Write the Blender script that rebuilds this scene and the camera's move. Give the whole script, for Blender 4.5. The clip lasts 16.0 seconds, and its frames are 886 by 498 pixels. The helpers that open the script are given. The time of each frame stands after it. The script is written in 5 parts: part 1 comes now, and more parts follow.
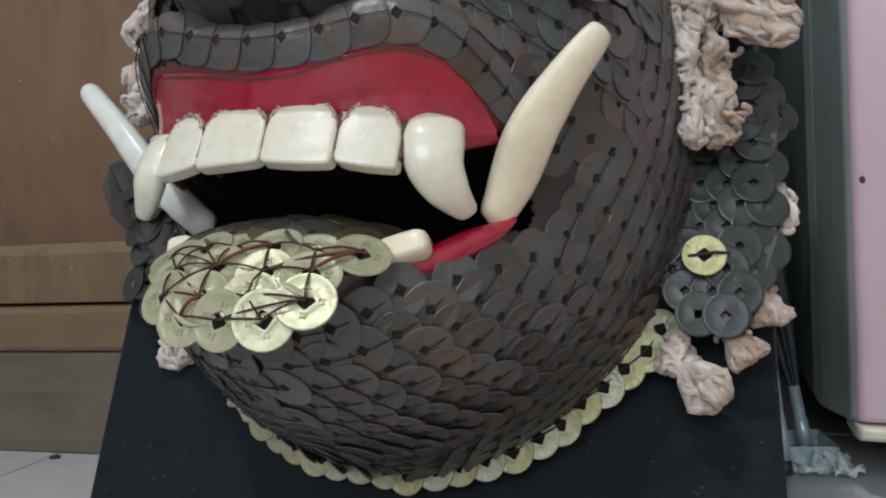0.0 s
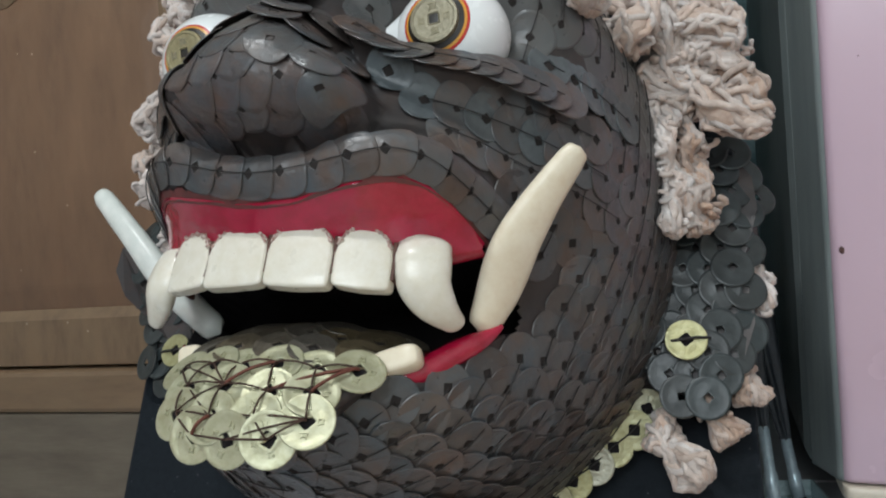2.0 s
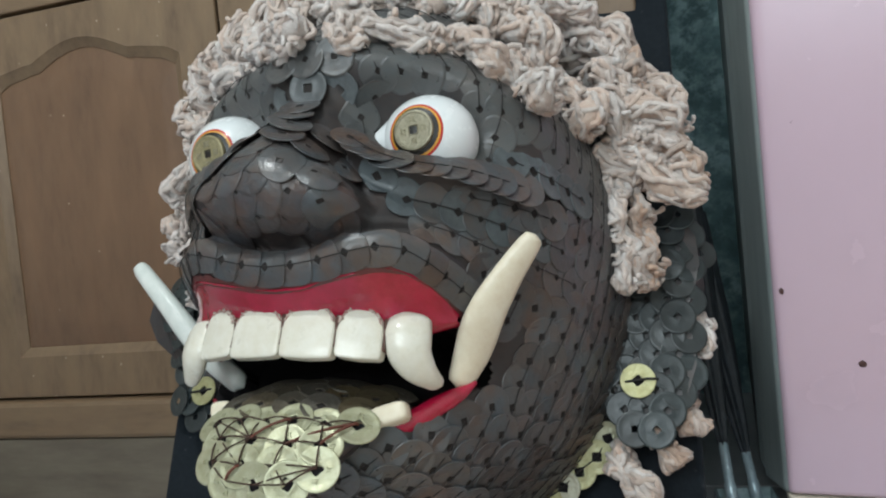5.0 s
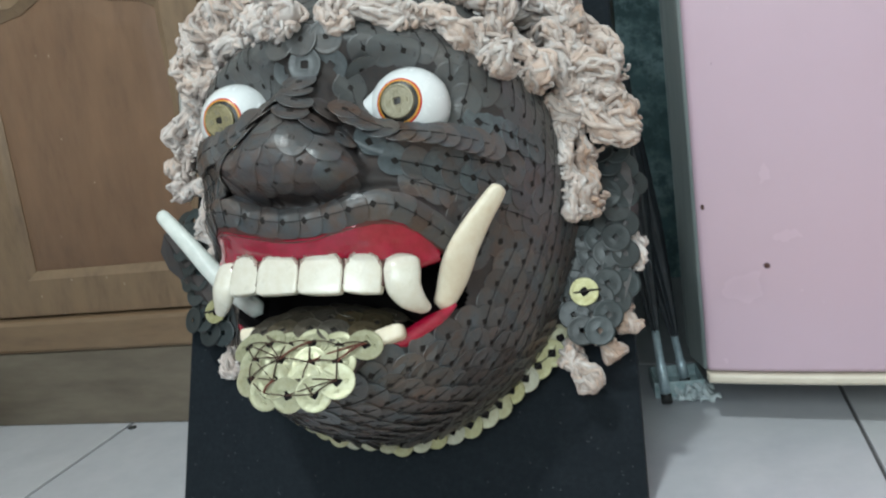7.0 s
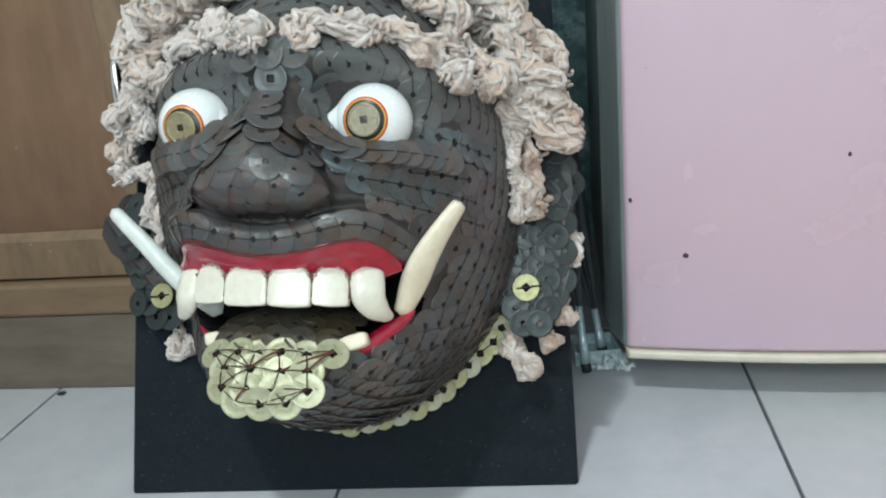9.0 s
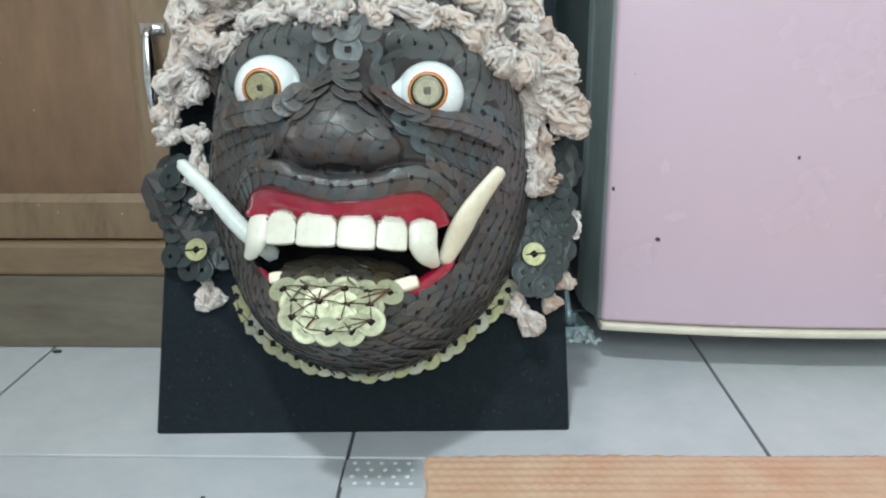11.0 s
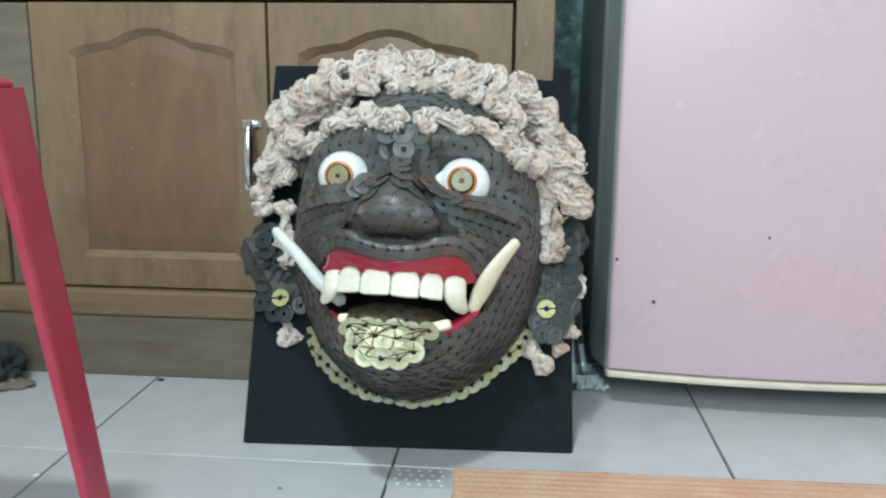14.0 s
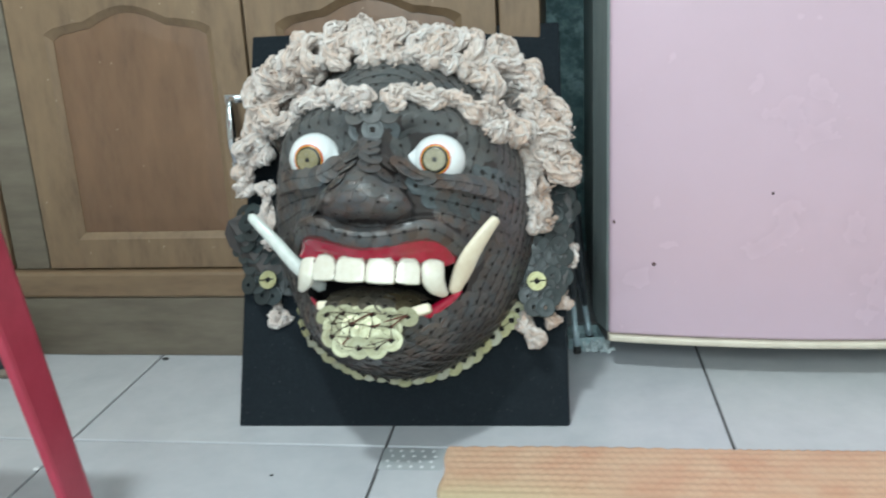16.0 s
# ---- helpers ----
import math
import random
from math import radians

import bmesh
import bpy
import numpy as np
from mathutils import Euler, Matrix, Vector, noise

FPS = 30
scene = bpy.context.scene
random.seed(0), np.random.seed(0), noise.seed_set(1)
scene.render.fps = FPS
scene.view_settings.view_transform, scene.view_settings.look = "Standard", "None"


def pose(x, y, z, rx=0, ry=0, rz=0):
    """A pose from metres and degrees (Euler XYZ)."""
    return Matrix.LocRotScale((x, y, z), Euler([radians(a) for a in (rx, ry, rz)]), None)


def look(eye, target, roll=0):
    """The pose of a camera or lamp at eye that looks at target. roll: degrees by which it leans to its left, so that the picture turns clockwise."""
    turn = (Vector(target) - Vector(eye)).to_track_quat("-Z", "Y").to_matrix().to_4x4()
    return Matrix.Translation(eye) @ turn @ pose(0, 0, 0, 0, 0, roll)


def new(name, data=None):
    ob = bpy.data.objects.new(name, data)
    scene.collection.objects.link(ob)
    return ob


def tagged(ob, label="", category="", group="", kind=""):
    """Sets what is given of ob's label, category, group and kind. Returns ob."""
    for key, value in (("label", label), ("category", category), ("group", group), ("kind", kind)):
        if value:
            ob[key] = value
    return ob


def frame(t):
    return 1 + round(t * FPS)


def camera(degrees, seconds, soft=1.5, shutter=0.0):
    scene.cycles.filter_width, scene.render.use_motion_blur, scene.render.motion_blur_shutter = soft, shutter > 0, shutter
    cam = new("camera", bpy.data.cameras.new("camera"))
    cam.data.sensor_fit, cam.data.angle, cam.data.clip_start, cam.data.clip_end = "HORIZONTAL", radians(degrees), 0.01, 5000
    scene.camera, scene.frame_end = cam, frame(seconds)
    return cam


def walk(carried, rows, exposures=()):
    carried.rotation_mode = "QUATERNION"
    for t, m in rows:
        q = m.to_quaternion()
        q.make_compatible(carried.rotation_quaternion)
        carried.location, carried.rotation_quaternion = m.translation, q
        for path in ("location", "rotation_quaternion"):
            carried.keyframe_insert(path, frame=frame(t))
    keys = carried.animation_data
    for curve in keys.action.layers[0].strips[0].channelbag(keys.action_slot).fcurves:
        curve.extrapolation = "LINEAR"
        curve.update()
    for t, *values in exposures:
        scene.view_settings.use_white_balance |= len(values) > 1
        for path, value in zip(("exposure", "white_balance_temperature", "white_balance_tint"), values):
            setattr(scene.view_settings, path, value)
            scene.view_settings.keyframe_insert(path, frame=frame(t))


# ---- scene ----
cam = camera(54.5, 16.0, soft=2.1, shutter=0.5)
PATH = [
    (0, (0.1617, -0.4345, 0.2044), (-0.4215, 1.4764, 0.1151), -2.89),
    (0.5, (0.1723, -0.4422, 0.2094), (-0.4229, 1.4656, 0.1310), -3.41),
    (1, (0.1790, -0.4472, 0.2264), (-0.4217, 1.4591, 0.1548), -3.79),
    (1.5, (0.1777, -0.4534, 0.2459), (-0.4249, 1.4523, 0.1761), -3.91),
    (2, (0.1801, -0.4542, 0.2497), (-0.4259, 1.4506, 0.1829), -4.23),
    (2.5, (0.1846, -0.4505, 0.2599), (-0.4294, 1.4519, 0.1949), -4.92),
    (3, (0.1925, -0.4506, 0.2772), (-0.4287, 1.4496, 0.2166), -5.31),
    (3.5, (0.1922, -0.4499, 0.2898), (-0.4305, 1.4497, 0.2301), -5.33),
    (3.7, (0.1917, -0.4496, 0.2952), (-0.4289, 1.4502, 0.2221), -5.23),
    (5.8, (0.2404, -0.5764, 0.2955), (-0.3952, 1.3174, 0.1975), -6.00),
    (6, (0.2357, -0.5811, 0.3036), (-0.3789, 1.3177, 0.1741), -6.54),
    (6.5, (0.2418, -0.6100, 0.3354), (-0.3432, 1.2858, 0.0828), -7.57),
    (7, (0.2398, -0.6314, 0.3518), (-0.2987, 1.2568, -0.0287), -7.63),
    (7.5, (0.2394, -0.6474, 0.3756), (-0.2493, 1.2339, -0.0957), -6.93),
    (8, (0.2446, -0.6507, 0.4025), (-0.1750, 1.2322, -0.1254), -5.93),
    (8.5, (0.2204, -0.6460, 0.4302), (-0.1283, 1.2363, -0.1490), -5.34),
    (9, (0.2021, -0.6535, 0.4346), (-0.0973, 1.2277, -0.1750), -5.18),
    (9.5, (0.1830, -0.6589, 0.4235), (-0.0804, 1.2259, -0.1913), -4.99),
    (9.7, (0.1733, -0.6662, 0.4110), (-0.0704, 1.2176, -0.2151), -4.35),
    (11.8, (0.0646, -0.8410, 0.4278), (0.1006, 1.0881, -0.0988), 0.32),
    (12, (0.0719, -0.8555, 0.4337), (0.1121, 1.0736, -0.0926), 0.20),
    (12.5, (0.0992, -0.9088, 0.4565), (0.1352, 1.0299, -0.0337), 0.90),
    (13, (0.1149, -0.9649, 0.4576), (0.1397, 0.9856, 0.0160), 2.21),
    (13.5, (0.1121, -0.9837, 0.4545), (0.0639, 0.9722, 0.0393), 2.17),
    (14, (0.1236, -0.9888, 0.4563), (-0.0483, 0.9628, 0.0540), 0.56),
    (14.5, (0.1374, -0.9853, 0.4502), (-0.1303, 0.9522, 0.0329), -1.25),
    (15, (0.1535, -0.9779, 0.4527), (-0.1490, 0.9447, -0.0079), -2.73),
    (15.5, (0.1566, -0.9612, 0.4734), (-0.1374, 0.9470, -0.0486), -3.41),
    (16, (0.1926, -0.9375, 0.5023), (-0.0845, 0.9620, -0.0591), -3.00),
]
walk(cam, [(t, look(eye, target, roll)) for t, eye, target, roll in PATH], exposures=[(0, -0.54, 6650, 12), (2.5, -0.50, 6550, 10), (3.7, -0.54, 6500, 9), (6, -0.34, 6420, 5), (9, -0.16, 6330, 3), (12, -0.03, 6250, 0), (16, -0.05, 6250, 0)])

# ---- light ----
world = bpy.data.worlds.new("world")
scene.world = world
world.use_nodes = True
world.node_tree.nodes["Background"].inputs[0].default_value = (0.8, 0.9, 1.0, 1)
world.node_tree.nodes["Background"].inputs[1].default_value = 0.05


def area_lamp(name, eye, target, sx, sy, watts, colour):
    d = bpy.data.lights.new(name, "AREA")
    d.shape, d.size, d.size_y, d.energy, d.color = "RECTANGLE", sx, sy, watts, colour
    ob = new(name, d)
    ob.matrix_world = look(eye, target)
    return ob


area_lamp("ceiling_lamp_light", (-0.25, -1.15, 2.52), (-0.25, -1.15, 0), 0.20, 0.12, 39, (0.93, 0.98, 1.0))
area_lamp("window_light", (0.0, -2.72, 1.5), (0.1, 0.0, 0.4), 1.5, 1.3, 64, (0.84, 0.94, 1.0))


# ---- materials ----
def material(name, base, vary=(), rough=0.5, metal=0.0, scale=30.0, stretch=(1, 1, 1), bump=0.1, bump_scale=200.0,
             spec=0.5, random_amount=0.0, island=False, rough_vary=0.1, coat=0.0, depth=0.001, contrast=1.0, sheen=0.0, across=False):
    """Base colour mixed by two noises with the colours in vary, fine bump, and an own tone for each piece."""
    m = bpy.data.materials.new(name)
    m.use_nodes = True
    nt = m.node_tree
    n, l = nt.nodes, nt.links
    b = n["Principled BSDF"]
    tc = n.new("ShaderNodeTexCoord")
    mp = n.new("ShaderNodeMapping")
    mp.inputs["Scale"].default_value = stretch
    if across:      # one patina over all the pieces
        l.new(n.new("ShaderNodeNewGeometry").outputs["Position"], mp.inputs["Vector"])
    else:
        l.new(tc.outputs["Object"], mp.inputs["Vector"])
    colour = None
    rgb = n.new("ShaderNodeRGB")
    rgb.outputs[0].default_value = (*base, 1)
    colour = rgb.outputs[0]
    for i, c in enumerate(vary):
        no = n.new("ShaderNodeTexNoise")
        no.inputs["Scale"].default_value = scale * (3.7 ** i)
        no.inputs["Detail"].default_value = 6
        no.inputs["Roughness"].default_value = 0.65
        l.new(mp.outputs[0], no.inputs["Vector"])
        r = n.new("ShaderNodeMapRange")
        r.inputs["From Min"].default_value, r.inputs["From Max"].default_value = 0.5 - 0.16 / contrast, 0.5 + 0.2 / contrast
        l.new(no.outputs["Fac"], r.inputs["Value"])
        mx = n.new("ShaderNodeMix")
        mx.data_type = "RGBA"
        l.new(r.outputs[0], mx.inputs[0])
        l.new(colour, mx.inputs[6])
        mx.inputs[7].default_value = (*c, 1)
        colour = mx.outputs[2]
    if random_amount > 0:
        if island:
            src = n.new("ShaderNodeNewGeometry").outputs["Random Per Island"]
        else:
            src = n.new("ShaderNodeObjectInfo").outputs["Random"]
        r = n.new("ShaderNodeMapRange")
        r.inputs["To Min"].default_value, r.inputs["To Max"].default_value = 1 - random_amount, 1 + random_amount
        l.new(src, r.inputs["Value"])
        hs = n.new("ShaderNodeHueSaturation")
        l.new(r.outputs[0], hs.inputs["Value"])
        r2 = n.new("ShaderNodeMapRange")
        r2.inputs["To Min"].default_value, r2.inputs["To Max"].default_value = 1.35, 0.55
        ml = n.new("ShaderNodeMath")
        ml.operation = "FRACT"
        mu = n.new("ShaderNodeMath")
        mu.operation = "MULTIPLY"
        mu.inputs[1].default_value = 7.31
        l.new(src, mu.inputs[0])
        l.new(mu.outputs[0], ml.inputs[0])
        l.new(ml.outputs[0], r2.inputs["Value"])
        l.new(r2.outputs[0], hs.inputs["Saturation"])
        l.new(colour, hs.inputs["Color"])
        colour = hs.outputs[0]
    l.new(colour, b.inputs["Base Color"])
    b.inputs["Metallic"].default_value = metal
    b.inputs["Specular IOR Level"].default_value = spec
    b.inputs["Coat Weight"].default_value = coat
    b.inputs["Coat Roughness"].default_value = 0.12
    if sheen:
        b.inputs["Sheen Weight"].default_value = sheen
        b.inputs["Sheen Roughness"].default_value = 0.4
    no = n.new("ShaderNodeTexNoise")
    no.inputs["Scale"].default_value = bump_scale
    no.inputs["Detail"].default_value = 5
    l.new(mp.outputs[0], no.inputs["Vector"])
    r = n.new("ShaderNodeMapRange")
    r.inputs["To Min"].default_value, r.inputs["To Max"].default_value = max(0.02, rough - rough_vary), min(1, rough + rough_vary)
    l.new(no.outputs["Fac"], r.inputs["Value"])
    l.new(r.outputs[0], b.inputs["Roughness"])
    if bump > 0:
        bu = n.new("ShaderNodeBump")
        bu.inputs["Strength"].default_value = bump
        bu.inputs["Distance"].default_value = depth
        l.new(no.outputs["Fac"], bu.inputs["Height"])
        l.new(bu.outputs[0], b.inputs["Normal"])
    return m


M_TILE = material("glazed_floor_tile", (0.51, 0.513, 0.545), [(0.56, 0.565, 0.59), (0.455, 0.463, 0.497)], rough=0.22, scale=3, bump=0.05, bump_scale=60, random_amount=0.04)
M_GROUT = material("dark_grout", (0.075, 0.072, 0.074), [(0.13, 0.125, 0.125)], rough=0.9, scale=20, bump=0.4)
M_WALL = material("turquoise_wall_paint", (0.15, 0.26, 0.27), [(0.36, 0.52, 0.54), (0.11, 0.19, 0.20)], rough=0.8, scale=14, bump=0.6, bump_scale=60, depth=0.004, contrast=2.2)
M_WALLW = material("cream_wall_paint", (0.62, 0.60, 0.55), [(0.70, 0.68, 0.62)], rough=0.85, scale=4, bump=0.3, bump_scale=60)
M_CEIL = material("white_ceiling_paint", (0.76, 0.76, 0.74), [(0.70, 0.70, 0.68)], rough=0.9, scale=3, bump=0.2)
M_WOOD = material("worn_teak_frame", (0.175, 0.112, 0.064), [(0.267, 0.184, 0.110), (0.124, 0.079, 0.048), (0.207, 0.134, 0.078)], rough=0.5, scale=2.6, stretch=(3.4, 5, 0.9), bump=0.25, bump_scale=90, depth=0.0006, contrast=1.0)
M_WOODH = material("worn_teak_rail", (0.175, 0.112, 0.064), [(0.267, 0.184, 0.110), (0.124, 0.079, 0.048), (0.207, 0.134, 0.078)], rough=0.5, scale=2.6, stretch=(0.9, 5, 3.4), bump=0.25, bump_scale=90, depth=0.0006, contrast=1.0)
M_PANEL = material("reddish_teak_panel", (0.155, 0.083, 0.046), [(0.235, 0.134, 0.077), (0.109, 0.061, 0.037), (0.170, 0.096, 0.055)], rough=0.42, scale=2.4, stretch=(3.2, 5, 0.8), bump=0.2, bump_scale=80, depth=0.0006, contrast=1.0)
M_PLINTH = material("dull_plinth_wood", (0.150, 0.125, 0.092), [(0.19, 0.16, 0.12), (0.115, 0.092, 0.068)], rough=0.6, scale=3, stretch=(0.8, 5, 4), bump=0.25, bump_scale=90)
# carcass wood with the shade behind the door gaps in its colour
M_DARKGAP = material("shadowed_wood_inside", (0.05, 0.035, 0.022), [(0.07, 0.05, 0.03)], rough=0.8)
M_CHROME = material("chrome", (0.75, 0.76, 0.78), [(0.6, 0.61, 0.63)], rough=0.15, metal=1.0, scale=60, bump=0.05)
M_STEEL = material("pale_blue_steel", (0.52, 0.64, 0.70), [(0.62, 0.72, 0.77), (0.40, 0.52, 0.58)], rough=0.32, metal=0.35, scale=60, bump=0.05)
M_PINK = material("pink_fridge_enamel", (0.565, 0.418, 0.50), [(0.578, 0.430, 0.515), (0.553, 0.410, 0.485)], rough=0.27, scale=2.5, bump=0.0, bump_scale=18, rough_vary=0.015)
M_FGREY = material("grey_fridge_side", (0.23, 0.265, 0.265), [(0.28, 0.315, 0.315), (0.17, 0.205, 0.205)], rough=0.32, scale=5, stretch=(4, 4, 0.5), bump=0.1)
M_TRIM = material("cream_plastic_trim", (0.66, 0.60, 0.50), [(0.55, 0.49, 0.40)], rough=0.4, scale=20)
M_BLACK = material("black_rubber", (0.015, 0.015, 0.016), [(0.03, 0.03, 0.03)], rough=0.6)
M_RUST = material("dark_enamel_chip", (0.035, 0.015, 0.018), [(0.08, 0.03, 0.02)], rough=0.7, scale=300)
M_VELVET = material("black_velvet", (0.0115, 0.0155, 0.0200), [(0.016, 0.021, 0.026), (0.009, 0.012, 0.016)], rough=0.95, scale=60, bump=0.5, bump_scale=900, spec=0.15, sheen=0.06)
def lint(m, scale, size, colour):
    """Scattered pale specks of lint over a cloth."""
    nt = m.node_tree
    n, l = nt.nodes, nt.links
    b = n["Principled BSDF"]
    old = b.inputs["Base Color"].links[0].from_socket
    vo = n.new("ShaderNodeTexVoronoi")
    vo.inputs["Scale"].default_value = scale
    tc = n.new("ShaderNodeTexCoord")
    l.new(tc.outputs["Object"], vo.inputs["Vector"])
    r = n.new("ShaderNodeMapRange")
    r.inputs["From Min"].default_value, r.inputs["From Max"].default_value = size, size * 0.5
    l.new(vo.outputs["Distance"], r.inputs["Value"])
    mx = n.new("ShaderNodeMix")
    mx.data_type = "RGBA"
    l.new(r.outputs[0], mx.inputs[0])
    l.new(old, mx.inputs[6])
    mx.inputs[7].default_value = (*colour, 1)
    l.new(mx.outputs[2], b.inputs["Base Color"])


lint(M_VELVET, 130, 0.10, (0.07, 0.075, 0.08))
M_RED = material("red_chair_plastic", (0.43, 0.045, 0.085), [(0.47, 0.058, 0.100), (0.38, 0.036, 0.068)], rough=0.34, scale=10, bump=0.0, bump_scale=120, rough_vary=0.01)
M_FACE = material("dark_painted_papier", (0.038, 0.032, 0.031), [(0.062, 0.042, 0.035), (0.030, 0.029, 0.031)], rough=0.46, scale=26, bump=0.45, bump_scale=190)
# near-black colour of the mouth recess and the brass coins' holes
M_PIT = material("black_recess", (0.009, 0.008, 0.009), [(0.013, 0.011, 0.012)], rough=0.9, spec=0.2)
M_PLUG = material("dark_hole_plug", (0.020, 0.017, 0.016), [(0.028, 0.023, 0.021)], rough=0.8, spec=0.3)
M_COIN = material("dark_patinated_coin", (0.074, 0.062, 0.058), [(0.106, 0.073, 0.058), (0.066, 0.076, 0.084)], rough=0.37, scale=17, bump=0.75, bump_scale=260, random_amount=0.22, rough_vary=0.24, depth=0.0007, spec=0.65, across=True, contrast=1.4)
M_NOSECOIN = material("brown_stained_coin", (0.076, 0.060, 0.056), [(0.108, 0.070, 0.056), (0.070, 0.073, 0.080)], rough=0.39, scale=22, bump=0.8, bump_scale=240, random_amount=0.15, rough_vary=0.24, depth=0.0009, spec=0.5, across=True, contrast=1.4)
M_COINJ = material("dark_patinated_coins", (0.074, 0.062, 0.058), [(0.106, 0.073, 0.058), (0.066, 0.076, 0.084)], rough=0.37, scale=17, bump=0.75, bump_scale=260, random_amount=0.22, rough_vary=0.24, depth=0.0007, spec=0.65, across=True, contrast=1.4, island=True)
# paler, greyer coin colour for the upper part of the face
M_COINUP = material("grey_upper_coin", (0.077, 0.076, 0.075), [(0.096, 0.085, 0.078), (0.072, 0.081, 0.085)], rough=0.35, scale=17, bump=0.6, bump_scale=260, random_amount=0.18, rough_vary=0.2, depth=0.0006, spec=0.6, across=True, contrast=1.2)
M_COINB = material("blue_black_coin", (0.090, 0.104, 0.110), [(0.120, 0.137, 0.144), (0.066, 0.075, 0.080)], rough=0.38, scale=40, bump=0.3, bump_scale=330, random_amount=0.2, rough_vary=0.1, depth=0.0006, across=True)
M_EARCOIN = material("green_black_coin", (0.024, 0.031, 0.033), [(0.036, 0.045, 0.048), (0.017, 0.022, 0.023)], rough=0.36, scale=40, bump=0.3, bump_scale=330, random_amount=0.25, rough_vary=0.1, depth=0.0006, across=True)
M_BRASS = material("brass_coin", (0.365, 0.350, 0.215), [(0.275, 0.260, 0.150), (0.43, 0.42, 0.285)], rough=0.42, metal=0.45, scale=60, bump=0.7, bump_scale=420, random_amount=0.08, rough_vary=0.1, depth=0.0010, across=True)
M_OLDBRASS = material("tarnished_brass_coin", (0.25, 0.215, 0.115), [(0.17, 0.145, 0.075), (0.33, 0.29, 0.17)], rough=0.45, metal=0.35, scale=160, bump=0.6, bump_scale=420, random_amount=0.1, depth=0.0008)
M_PALEBRASS = material("pale_worn_brass_coin", (0.40, 0.395, 0.255), [(0.31, 0.295, 0.175), (0.48, 0.48, 0.34)], rough=0.40, metal=0.4, scale=50, bump=0.38, bump_scale=320, random_amount=0.0, rough_vary=0.14, depth=0.0008, across=True)
# dull brass, its colour darkened further for the shade inside the mouth
M_DULLSHADE = material("shadowed_dull_coin", (0.115, 0.095, 0.065), [(0.075, 0.060, 0.045), (0.15, 0.125, 0.085)], rough=0.4, metal=0.4, scale=70, bump=0.5, bump_scale=420, random_amount=0.25, depth=0.0008)
M_THREAD = material("black_thread", (0.010, 0.009, 0.009), [(0.02, 0.018, 0.018)], rough=0.8)
M_BTHREAD = material("dark_brown_thread", (0.030, 0.015, 0.010), [(0.060, 0.026, 0.016)], rough=0.8)
M_RTHREAD = material("rust_red_thread", (0.14, 0.042, 0.025), [(0.18, 0.056, 0.034), (0.09, 0.026, 0.018)], rough=0.75)
M_TOOTH = material("ivory_enamel_paint", (0.72, 0.69, 0.60), [(0.76, 0.74, 0.66), (0.66, 0.62, 0.51)], rough=0.30, scale=40, bump=0.18, bump_scale=140, depth=0.0008, coat=0.3)
M_TUSK = material("ivory_tusk_paint", (0.76, 0.69, 0.54), [(0.80, 0.74, 0.60), (0.70, 0.61, 0.46)], rough=0.36, scale=35, bump=0.2, bump_scale=120, depth=0.0008)
M_TUSKW = material("cool_white_tusk_paint", (0.66, 0.69, 0.65), [(0.72, 0.74, 0.70), (0.58, 0.62, 0.58)], rough=0.34, scale=35, bump=0.2, bump_scale=120, depth=0.0008)
M_GAP = material("brown_tooth_joint", (0.055, 0.018, 0.012), [(0.10, 0.035, 0.02)], rough=0.6, scale=200)
M_CRUST = material("flaking_white_edge", (0.45, 0.34, 0.30), [(0.68, 0.62, 0.54), (0.25, 0.10, 0.08)], rough=0.7, scale=350, bump=0.8, bump_scale=700, contrast=2)
M_GUM = material("glossy_red_lacquer", (0.39, 0.006, 0.040), [(0.44, 0.012, 0.050), (0.29, 0.005, 0.026)], rough=0.16, scale=30, bump=0.5, bump_scale=120, depth=0.0015, coat=0.6)
M_SEAM = material("dull_red_lip_paint", (0.120, 0.032, 0.028), [(0.17, 0.026, 0.028), (0.075, 0.036, 0.032)], rough=0.5, scale=60, bump=0.4, bump_scale=200)
M_EYE = material("white_eye_enamel", (0.80, 0.82, 0.82), [(0.76, 0.79, 0.80)], rough=0.25, scale=30, bump=0.04, coat=0.4)
M_EYERED = material("red_iris_ring", (0.52, 0.030, 0.025), [(0.45, 0.02, 0.02)], rough=0.35)
M_EYEYEL = material("orange_iris_ring", (0.68, 0.34, 0.05), [(0.60, 0.28, 0.04)], rough=0.35)
M_EYEBLK = material("black_iris_ring", (0.012, 0.010, 0.008), [(0.02, 0.018, 0.015)], rough=0.4)
M_YARN = material("cream_wool_yarn", (0.61, 0.515, 0.46), [(0.70, 0.62, 0.57), (0.48, 0.375, 0.32)], rough=0.95, scale=38, bump=0.9, bump_scale=900, random_amount=0.12, island=True, sheen=0.35, contrast=1.0)
M_YARNW = material("white_wool_yarn", (0.63, 0.56, 0.52), [(0.73, 0.67, 0.635), (0.52, 0.43, 0.385)], rough=0.95, scale=38, bump=0.9, bump_scale=900, random_amount=0.12, island=True, sheen=0.35, contrast=1.0)
M_YARNT = material("tan_wool_yarn", (0.50, 0.385, 0.32), [(0.60, 0.49, 0.42), (0.36, 0.255, 0.205)], rough=0.95, scale=38, bump=0.9, bump_scale=900, random_amount=0.12, island=True, sheen=0.35, contrast=1.0)
M_MAT = material("orange_plastic_mat", (0.58, 0.335, 0.225), [(0.56, 0.30, 0.195), (0.63, 0.43, 0.30)], rough=0.5, scale=4, bump=0.2, bump_scale=300)


